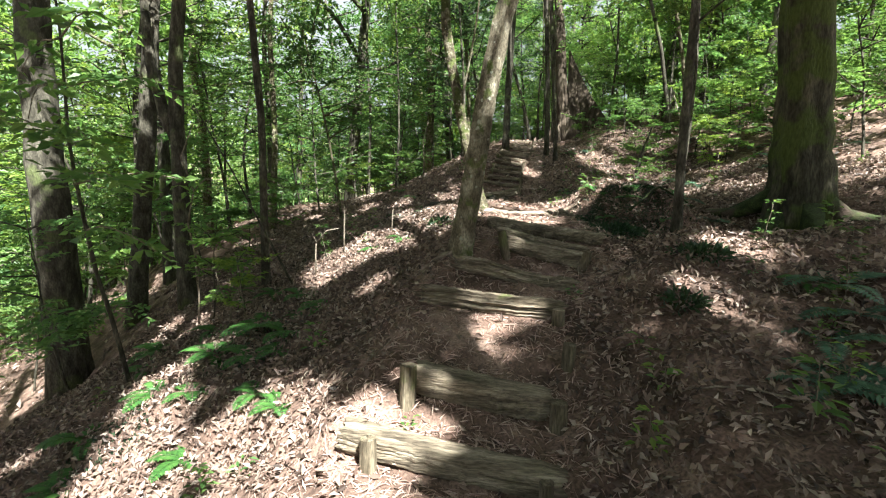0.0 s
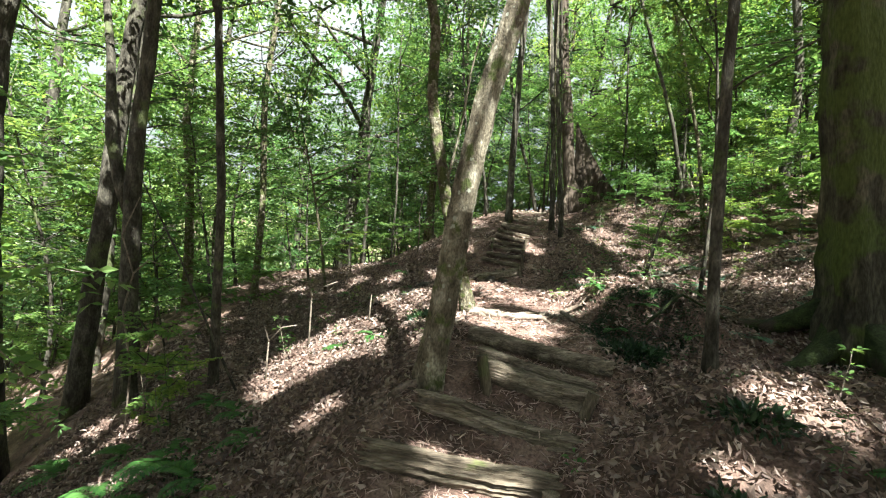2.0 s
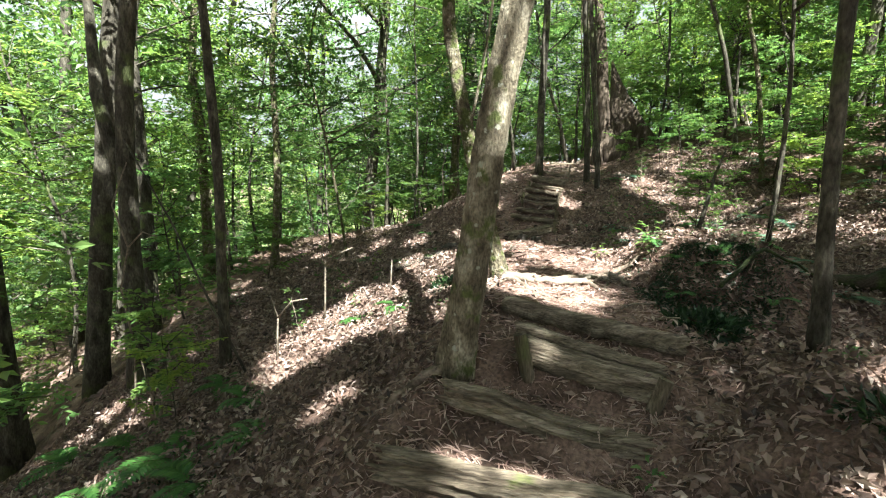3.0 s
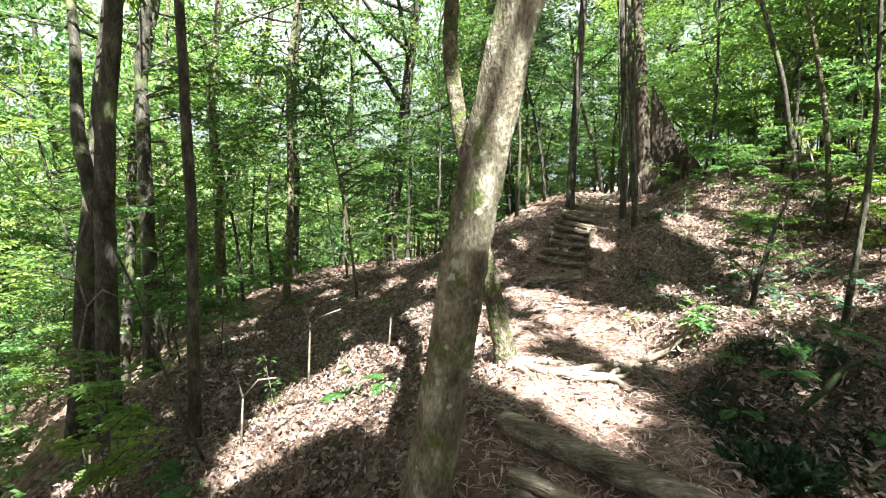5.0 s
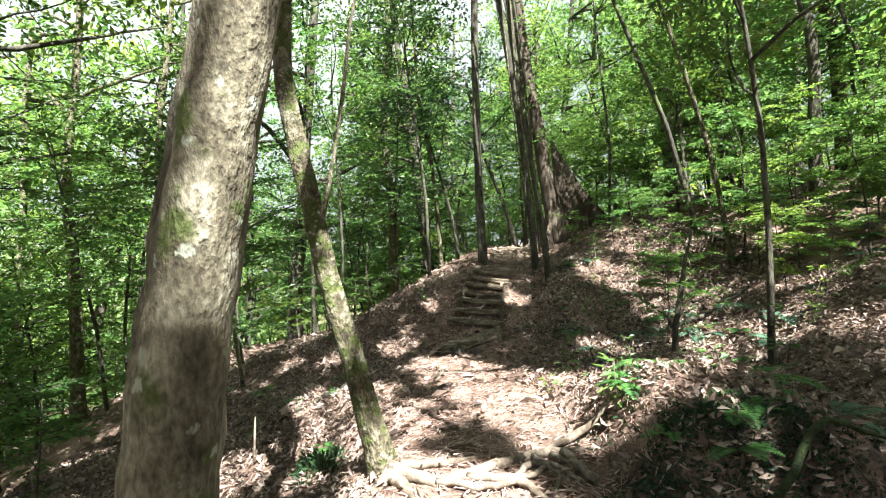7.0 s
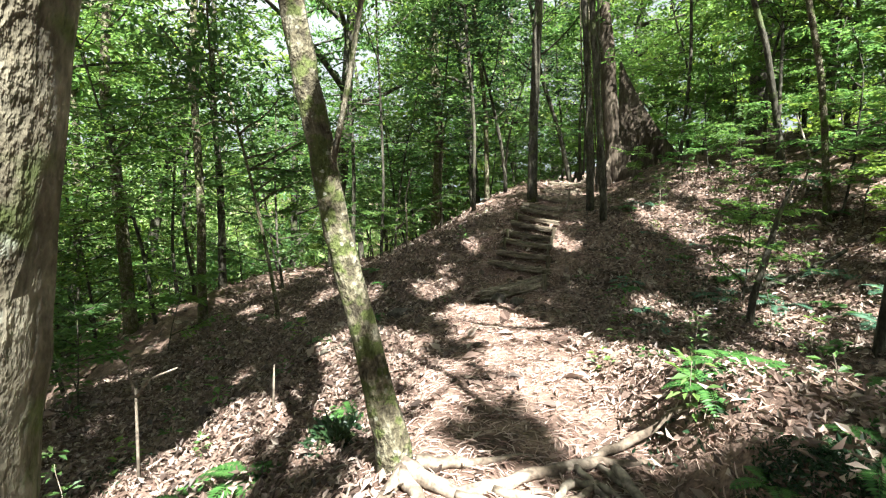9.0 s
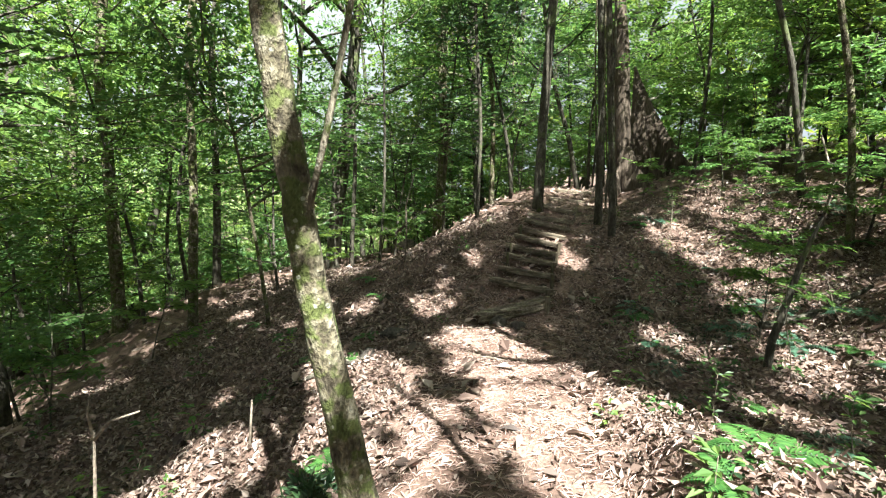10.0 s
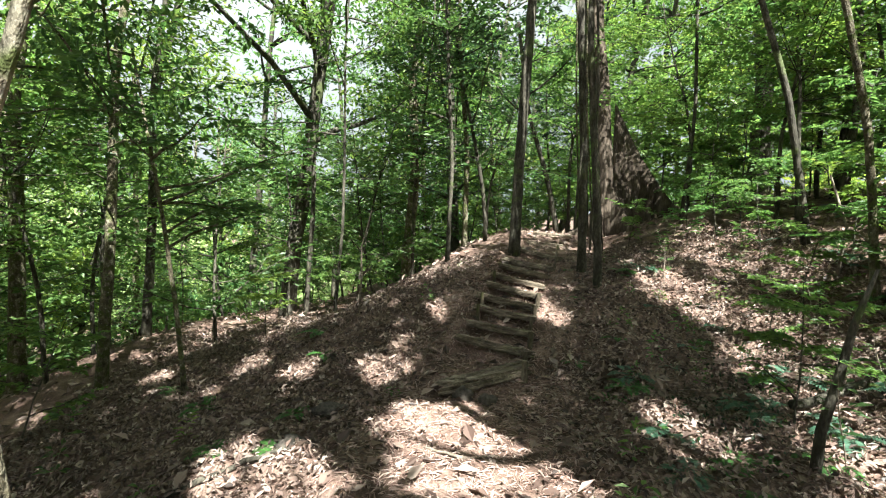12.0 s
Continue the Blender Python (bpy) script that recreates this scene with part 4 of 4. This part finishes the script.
# moss hummocks on the bank
for x, y, sx, sy, sz, label in ((1.75, 4.3, 0.2, 0.16, 0.07, "mossy stump remnant beside the steps"), (1.95, 3.0, 0.13, 0.15, 0.04, "dark mossy hummock on the bank"), (-0.05, 5.9, 0.14, 0.14, 0.1, "small mossy root hummock beside the path"),
                              (1.65, 2.55, 0.09, 0.1, 0.05, "low mossy stump among dead leaves")):
    t = thing("moss_hummock", label, "moss", on_land(x, y))
    Build().blob((0, 0, -0.03), (sx * 0.85, sy * 0.85, sz * 0.85), rng, 0.2, 12, 20).done("body", M_MOSS, t)
    n = int((26000 if sx > 0.15 else 14000) * sx * sy) + 60
    way = unit(rng.normal(size=(n, 3)) * (1, 1, 0.7) + (0, 0, 0.5))
    at = way * np.array((sx, sy, sz)) * rng.uniform(0.75, 1.45, (n, 1))
    ls = rng.uniform(0.035, 0.08, n)
    part("foliage", *leaves(at, way + rng.normal(size=(n, 3)) * 0.6, way + rng.normal(size=(n, 3)) * 0.6, ls, ls * 0.4), M_LEAF_DARK, t, False, "low dark green shoots")

# roots that cross the path, sticks and fallen branches
def lying(label, category, name, pts, radii, mat, lift=0.0, sides=8):
    pts = np.array([on_land(x, y, lift + z) for x, y, z in pts])
    s = np.linspace(0, len(pts) - 1, 5 * (len(pts) - 1) + 1)
    p = np.stack([np.interp(s, np.arange(len(pts)), pts[:, k]) for k in range(3)], 1)
    p[1:-1] = (p[:-2] + 2 * p[1:-1] + p[2:]) / 4
    o = p[0].copy()
    t = thing(name, label, category, o)
    p[1:-1] += rng.normal(size=(len(p) - 2, 3)) * 0.006
    Build().tube(p - o, np.interp(s, np.arange(len(radii)), radii), sides, 0.08, rng, 0.04).done("wood", mat, t)
    return t


for pts, radii in ((((0.5, 5.25, 0.03), (0.75, 5.1, 0.01), (1.0, 5.25, 0.02), (1.3, 5.4, 0.03), (1.6, 5.45, 0.0)), (0.06, 0.045, 0.04, 0.035, 0.02)), (((0.5, 5.2, 0.03), (0.7, 4.9, 0.0), (0.85, 4.7, -0.01)), (0.05, 0.035, 0.02)), (((0.9, 5.15, 0.01), (1.15, 5.05, 0.03), (1.3, 4.85, 0.0)), (0.03, 0.03, 0.015)),
                   (((1.1, 5.05, 0.0), (1.2, 5.2, 0.04), (1.35, 5.2, 0.02), (1.45, 5.05, 0.0)), (0.02, 0.025, 0.02, 0.012)), (((1.2, 5.35, 0.01), (1.55, 5.6, 0.03), (1.8, 5.55, 0.0)), (0.03, 0.03, 0.015)), (((0.2, 3.75, 0.05), (0.0, 3.6, 0.02), (-0.25, 3.55, -0.01)), (0.05, 0.035, 0.015)),
                   (((0.55, 5.28, 0.04), (0.8, 5.35, 0.01), (1.05, 5.5, 0.0)), (0.05, 0.03, 0.012)), (((0.5, 5.22, 0.03), (0.45, 5.0, 0.0), (0.3, 4.8, -0.01)), (0.05, 0.03, 0.012)), (((1.25, 5.35, 0.03), (1.35, 5.1, 0.02), (1.28, 4.95, 0.0)), (0.02, 0.018, 0.01)),
                   (((1.35, 5.38, 0.03), (1.48, 5.15, 0.02), (1.5, 5.0, 0.0)), (0.02, 0.018, 0.01)), (((0.75, 5.1, 0.02), (1.0, 5.0, 0.02), (1.2, 5.1, 0.03), (1.32, 5.25, 0.02)), (0.03, 0.025, 0.022, 0.014)),
                   (((0.6, 7.9, 0.0), (0.9, 7.75, 0.01), (1.2, 7.85, 0.0)), (0.012, 0.018, 0.008))):
    lying("bare worn tree root crossing the path", "root", "tree_root", pts, [0.72 * r for r in radii], M_ROOT if radii[0] > 0.025 else M_TWIG)
lying("broken stick lying on the bare roots", "stick", "stick", ((1.4, 5.3, 0.06), (1.5, 5.05, 0.03)), (0.022, 0.02), M_TWIG)
lying("long stick lying on the sunlit slope", "stick", "stick", ((-1.0, 7.5, 0.03), (-0.6, 7.75, 0.03), (-0.25, 8.05, 0.04)), (0.022, 0.02, 0.012), M_BARK)
lying("fallen branch lying on the bank", "fallen branch", "fallen_branch", ((3.4, 8.6, 0.1), (4.0, 8.9, 0.05), (4.6, 9.0, 0.1)), (0.04, 0.035, 0.02), M_BARK)
lying("mossy fallen branch on the bank", "fallen branch", "fallen_branch", ((1.95, 4.5, 0.22), (2.3, 4.7, 0.22), (2.8, 4.9, 0.1)), (0.014, 0.013, 0.008), M_MOSS)
for _ in range(70):
    x, y = rng.uniform(-3.5, 4.5), rng.uniform(1.2, 11)
    a, l = rng.uniform(0, 6.28), rng.uniform(0.15, 0.6)
    lying("thin dead twig lying on the leaf litter", "twig", "twig", ((x, y, 0.02), (x + math.cos(a) * l / 2, y + math.sin(a) * l / 2, 0.03), (x + math.cos(a + 0.3) * l, y + math.sin(a + 0.3) * l, 0.02)), (0.006, 0.006, 0.003), M_TWIG, 0, 5)


# bare and leafy little stems
def bare_twig(label, x, y, lines, r, mat):
    t = thing("bare_sapling", label, "sapling", on_land(x, y))
    for k, pts in enumerate(lines):
        Build().tube(pts, np.linspace(r, r * 0.5, len(pts)) * (1 if k == 0 else 0.7), 6, 0.05, rng).done("stem" if k == 0 else "branch", mat, t)
    return t


bare_twig("pale forked leafless sapling on the slope", -1.4, 5.9, [[(0, 0, -0.1), (0.01, 0, 0.3), (0.02, 0, 0.66)], [(0.02, 0, 0.6), (0.12, 0, 0.72), (0.32, 0, 0.8)], [(0.02, 0, 0.6), (-0.02, 0, 0.75), (0.0, 0, 0.85)]], 0.014, M_TWIG)
bare_twig("pale crooked dead sapling on the lower slope", -2.45, 4.7, [[(0, 0, -0.1), (0.05, 0, 0.25), (0.15, 0, 0.45), (0.13, 0, 0.8)], [(0.05, 0, 0.2), (-0.08, 0, 0.4), (-0.12, 0, 0.6)]], 0.013, M_TWIG)
bare_twig("pale slim upright sapling above the slope", -0.72, 10.8, [[(0, 0, -0.1), (0.02, 0, 0.5), (0.0, 0, 0.9), (0.12, 0, 1.4)]], 0.016, M_TWIG)
bare_twig("short pale dead stem on the shaded slope", -0.85, 6.6, [[(0, 0, -0.1), (0.02, 0, 0.2), (0.03, 0, 0.38)]], 0.012, M_TWIG)
bare_twig("pale broken dead stem leaning on the bank", 5.0, 10.6, [[(0, 0, -0.1), (0.1, 0, 0.6), (-0.1, 0, 1.2)], [(0.1, 0, 0.6), (0.5, 0, 0.35)]], 0.02, M_TWIG)

bare_twig("pale twisting climber on the shaded slope", -3.1, 5.2, [[(0, 0, -0.1), (0.05, 0, 0.7), (-0.06, 0, 1.3), (0.04, 0, 1.7), (-0.1, 0, 2.1), (0.08, 0, 2.5)], [(0.04, 0, 1.7), (0.2, 0, 1.85), (0.35, 0, 1.8)]], 0.012, M_TWIG)
bare_twig("dark thin leaning dead stem on the slope", -1.75, 5.0, [[(0, 0, -0.1), (-0.35, 0, 0.6), (-0.75, 0.1, 1.3), (-1.2, 0.1, 2.1)]], 0.014, M_BARK)
bare_twig("pale forked leafless shrub on the shaded slope", -1.55, 5.1, [[(0, 0, -0.1), (0.01, 0, 0.25), (0.02, 0, 0.42)], [(0.02, 0, 0.4), (0.15, 0, 0.55), (0.3, 0, 0.58)], [(0.02, 0, 0.4), (-0.05, 0, 0.6)]], 0.012, M_TWIG)
lean_sap = thing("sapling", "leaning dark sapling with feathery leaves on the bank", "sapling", on_land(3.12, 7.9))
w = np.array([(0, 0, -0.1), (0.03, 0, 0.25), (0.12, 0, 0.6), (0.2, 0, 0.95), (0.32, 0, 1.3)])
Build().tube(w, [0.032, 0.03, 0.026, 0.02, 0.01], 9, 0.06, rng).done("stem", M_BARK, lean_sap)


# ferns and seedlings
def frond(rng, start, way, length, width, pairs, droop):
    """Two rows of narrow leaflets along a drooping rib."""
    way = unit(np.array(way, float))
    s = np.linspace(0.12, 1, pairs)
    rib = np.array(start) + np.outer(s * length, way) - np.outer((s ** 2) * droop * length, (0, 0, 1))
    d = unit(np.gradient(rib, axis=0))
    side = unit(np.cross(d, np.array([0, 0, 1.0])))
    up = np.cross(side, d)
    ls = width * np.sin(np.pi * (0.12 + 0.85 * s)) ** 0.7 * rng.uniform(0.85, 1.1, pairs)
    out = []
    for sign in (-1, 1):
        out.append((rib, side * sign + d * 0.45 - up * 0.1, up + rng.normal(size=rib.shape) * 0.1, ls, np.full(pairs, length / pairs * 0.95)))
    return [np.concatenate(p) for p in zip(*out)], rib


def model_fern(seed, fronds, length, mat, label):
    r = np.random.default_rng(seed)
    t = thing("fern", label, "fern", group="ferns of the forest floor")
    for k in range(fronds):
        a = 6.28 * k / fronds + r.normal() * 0.3
        l = length * r.uniform(0.7, 1.1)
        got, rib = frond(r, (0, 0, 0), (math.cos(a), math.sin(a), r.uniform(0.5, 0.9)), l, l * 0.26, 15, 0.55)
        v, f = leaves(*got, fold=0.1)
        fr = part("frond", v, f, mat, t)
        Build().tube(np.concatenate([[(0, 0, -0.03)], rib]), np.linspace(0.004, 0.0015, len(rib) + 1), 4).done("rib", mat, fr)
    return t


def model_seedling(seed, n, height, leaf, mat, label):
    r = np.random.default_rng(seed)
    t = thing("seedling", label, "seedling", group="leafy seedlings")
    w = wander(r, (0, 0, -0.05), (0, 0, 1), height, 5, 0.15)
    Build().tube(w, np.linspace(0.006, 0.002, len(w)), 5).done("stem", M_TWIG, t)
    at = w[r.integers(2, 6, n)]
    a = r.uniform(0, 6.28, n)
    ways = np.stack([np.cos(a), np.sin(a), r.uniform(-0.2, 0.6, n)], 1)
    ls = leaf * r.uniform(0.7, 1.2, n)
    v, f = leaves(at + ways * leaf * r.uniform(0, 0.9, (n, 1)), ways, np.array([0, 0, 1.0]) + r.normal(size=(n, 3)) * 0.2, ls, ls * 0.42, 0.15, 0.15)
    part("foliage", v, f, mat, t)
    return t


ferns = [model_fern(60, 7, 0.42, M_FERN, "fresh green fern on the leaf litter"), model_fern(61, 6, 0.34, M_FERN, "small green fern on the leaf litter"), model_fern(62, 8, 0.5, M_FERN, "bushy green fern on the leaf litter")]
blue = [model_fern(63, 6, 0.5, M_FERN_BLUE, "pale bluish feathery fern on the bank"), model_fern(64, 5, 0.6, M_FERN_BLUE, "large bluish fern on the bank")]
seeds = [model_seedling(70, 14, 0.25, 0.09, M_LEAF_BRIGHT, "small bright green seedling in the leaf litter"), model_seedling(71, 26, 0.4, 0.1, M_LEAF_BRIGHT, "leafy green seedling in the leaf litter"), model_seedling(72, 40, 0.8, 0.09, M_LEAF, "knee-high leafy green seedling")]


def set_out(models, k, x, y, size=1.0):
    ob = copy_thing(models[k], pose(0, 0, 0))
    ob.matrix_basis = pose(x, y, float(land(x, y)) - 0.01, 0, 0, rng.uniform(0, 360)) @ Matrix.Diagonal((size, size, size, 1))


for k, x, y, s in ((0, -1.35, 3.6, 0.9), (2, -1.7, 3.9, 1.0), (0, -1.1, 3.9, 0.8), (1, -1.25, 2.75, 0.9), (2, -1.6, 2.4, 0.7), (0, -1.9, 1.9, 0.9), (1, -1.0, 2.5, 0.7), (2, 2.05, 5.75, 0.75), (0, 1.85, 5.55, 0.6), (1, 2.25, 6.0, 0.9), (1, -0.5, 8.0, 0.7), (0, 2.1, 9.0, 0.6), (1, 2.3, 8.4, 0.6), (1, 2.6, 7.9, 0.7), (0, 2.9, 8.0, 0.6),
                   (1, 2.2, 7.0, 0.6), (0, 2.6, 7.2, 0.6), (1, 1.9, 9.6, 0.6), (0, -1.9, 9.3, 0.8), (1, -2.6, 9.8, 0.8), (2, -1.2, 10.7, 0.7), (0, -0.6, 8.6, 0.5), (1, 2.0, 6.9, 0.6), (2, -2.4, 4.4, 0.8), (0, 3.4, 7.3, 0.7), (1, 2.2, 3.6, 0.6), (0, 2.5, 2.6, 0.7), (2, -2.3, 3.2, 0.7), (1, 3.9, 8.0, 0.8), (1, 1.75, 4.7, 0.6), (0, 2.1, 4.9, 0.6), (2, 1.85, 4.35, 0.5), (1, 2.35, 4.6, 0.6), (0, 1.9, 4.55, 0.5), (1, 2.0, 4.75, 0.6), (2, 2.2, 5.0, 0.5), (1, 1.8, 4.9, 0.5), (0, 2.4, 5.2, 0.5), (1, 2.15, 4.4, 0.5), (0, -1.6, 3.4, 0.9), (2, -2.0, 3.6, 0.9), (1, -1.3, 3.3, 0.8), (0, -2.7, 2.9, 0.9), (2, -2.5, 2.4, 0.8), (1, -1.9, 3.0, 0.8), (0, -1.5, 4.5, 0.8), (2, -2.0, 5.0, 0.8), (1, -2.9, 3.9, 0.9), (2, -3.2, 4.6, 0.9)):
    set_out(ferns, k, x, y, s)
for k, x, y, s in ((0, 3.25, 8.75, 0.8), (1, 3.6, 8.3, 0.7), (0, 2.7, 5.2, 0.8), (1, 2.3, 2.2, 0.7), (0, 2.1, 1.9, 0.8), (1, 2.6, 2.6, 0.8), (0, 3.8, 9.3, 0.8), (1, 3.0, 4.9, 0.6), (0, 4.3, 8.6, 0.9), (1, 3.9, 7.4, 0.7)):
    set_out(blue, k, x, y, s)
for k, x, y, s in ((1, 1.15, 1.75, 0.7), (0, 1.35, 2.05, 0.9), (0, 1.85, 7.3, 0.9), (1, 1.75, 5.5, 0.8), (2, -1.55, 6.3, 0.7), (1, -1.75, 6.2, 0.8), (2, -2.0, 4.2, 0.9), (0, 1.35, 2.4, 0.7), (1, 1.8, 1.6, 0.9), (0, 2.0, 1.35, 1.0), (1, -1.5, 6.9, 0.8), (0, -0.2, 6.1, 0.7), (2, 3.35, 7.95, 1.0), (2, 4.0, 8.4, 0.9), (2, 3.7, 9.0, 0.9), (2, 2.9, 5.9, 0.8),
                   (2, 3.1, 9.6, 0.8), (1, 2.0, 7.9, 0.7), (0, 1.6, 6.6, 0.8), (0, 0.2, 8.8, 0.6), (0, -0.05, 2.0, 0.5), (1, -1.2, 1.9, 0.7), (0, -0.9, 1.5, 0.6), (2, -2.5, 5.2, 0.8), (2, -2.8, 5.9, 0.9), (2, -3.0, 7.0, 1.0), (2, -2.3, 7.9, 0.9), (2, 4.4, 9.9, 1.0), (2, 4.1, 10.9, 1.0), (2, 3.3, 11.2, 0.9), (2, 3.6, 12.0, 1.0), (0, 1.1, 3.1, 0.6)):
    set_out(seeds, k, x, y, s)
# loose seedlings scattered over the slopes
for _ in range(60):
    x, y = rng.uniform(-3.6, 5.0), rng.uniform(2.0, 13.0)
    if abs(x - np.interp(y, CENTRE_Y, CENTRE_X)) > 0.95:
        set_out(seeds if rng.random() < 0.7 else ferns, int(rng.integers(0, 3)), x, y, rng.uniform(0.35, 0.8))
for _ in range(95):
    x, y = rng.uniform(2.0, 6.6), rng.uniform(5.5, 12.5)
    kinds = (seeds, ferns, blue)[int(rng.integers(3))]
    set_out(kinds, int(rng.integers(len(kinds))), x, y, rng.uniform(0.35, 0.8))
for k in range(26):
    x, y = rng.uniform(2.0, 3.1), rng.uniform(1.1, 2.6)
    kinds = (seeds, blue, seeds)[k % 3]
    set_out(kinds, int(rng.integers(len(kinds))), x, y, rng.uniform(0.4, 0.75))
for ob in ferns + blue + seeds:
    for o in (*ob.children_recursive, ob):
        bpy.data.objects.remove(o)

# fallen leaves and needles that cover the ground
def scatter(count, seed, x0, x1, y0, y1, want):
    r = np.random.default_rng(seed)
    x, y = r.uniform(x0, x1, count), r.uniform(y0, y1, count)
    keep = r.uniform(size=count) < want(x, y)
    return r, x[keep], y[keep]


def off_path(x, y):
    return np.abs(x - np.interp(y, CENTRE_Y, CENTRE_X))


def litter(name, label, count, seed, box, want, length, width, mat, tilt, lift):
    r, x, y = scatter(count, seed, *box, want)
    n = len(x)
    a = r.uniform(0, 2 * np.pi, n)
    e = 0.03
    normal = unit(np.stack([land(x - e, y) - land(x + e, y), land(x, y - e) - land(x, y + e), np.full(n, 2 * e)], 1))
    ways = np.stack([np.cos(a), np.sin(a), np.zeros(n)], 1)
    ways = unit(ways - normal * (ways * normal).sum(1, keepdims=True) + normal * r.normal(size=(n, 1)) * tilt)
    ups = unit(normal + r.normal(size=(n, 3)) * tilt)
    ls = length * r.uniform(0.55, 1.35, n)
    v, f = leaves(np.stack([x, y, land(x, y) + r.uniform(0.3, 1, n) * lift], 1), ways, ups, ls, ls * width * r.uniform(0.7, 1.3, n), 0.22, 0.12)
    tagged(part(name, v, f, mat), label, "moss" if "moss" in name else "leaf litter", kind="stuff")


litter("leaf_litter", "dry brown and pale fallen leaves covering the slopes", 185000, 1, (-4.5, 5.5, 0.6, 13.0), lambda x, y: 0.05 + 0.85 * smooth(0.4, 1.05, off_path(x, y)), 0.054, 0.43, M_LITTER, 0.6, 0.045)
litter("leaf_litter", "dry fallen leaves among the farther trees", 26000, 2, (-12, 14, 6.0, 24.0), lambda x, y: 0.9 + 0 * x, 0.13, 0.42, M_LITTER, 0.35, 0.03)
litter("needle_litter", "reddish dead needles and shreds covering the path", 75000, 3, (-1.6, 3.2, 0.8, 12.5), lambda x, y: 1 - smooth(0.5, 1.25, off_path(x, y)), 0.075, 0.09, M_NEEDLE, 0.15, 0.015)

def on_mounds(x, y):
    """Where moss and low green shoots thicken: the hummock, the great tree's foot, spots on the slopes."""
    w = np.zeros_like(x)
    for cx, cy, r in ((1.75, 4.75, 0.32), (2.1, 4.7, 0.4), (2.45, 4.75, 0.35), (3.7, 4.45, 0.45), (1.75, 5.5, 0.3), (0.0, 5.9, 0.22), (-1.6, 3.5, 0.5), (-2.4, 2.7, 0.4), (1.75, 4.05, 0.2), (2.9, 8.6, 0.6), (3.6, 9.4, 0.7), (-1.9, 6.2, 0.4)):
        w = np.maximum(w, 1 - smooth(0.5 * r, r, np.hypot(x - cx, y - cy)))
    return w


litter("ground_moss", "dark green moss and low shoots on the banks", 60000, 8, (-3.2, 4.5, 1.5, 10.5), on_mounds, 0.035, 0.5, M_LEAF_DARK, 1.2, 0.03)
# moss whose dark colour also stands in for deep shade on the face
litter("ground_moss", "thick moss covering the steep face of the bank, coloured dark for its deep shade", 26000, 9, (1.4, 2.7, 4.3, 5.25), lambda x, y: 1 - smooth(0.5, 0.95, np.hypot((x - 1.98) / 0.6, (y - 4.7) / 0.45)), 0.02, 0.5, M_LEAF_DARK, 0.9, 0.025)
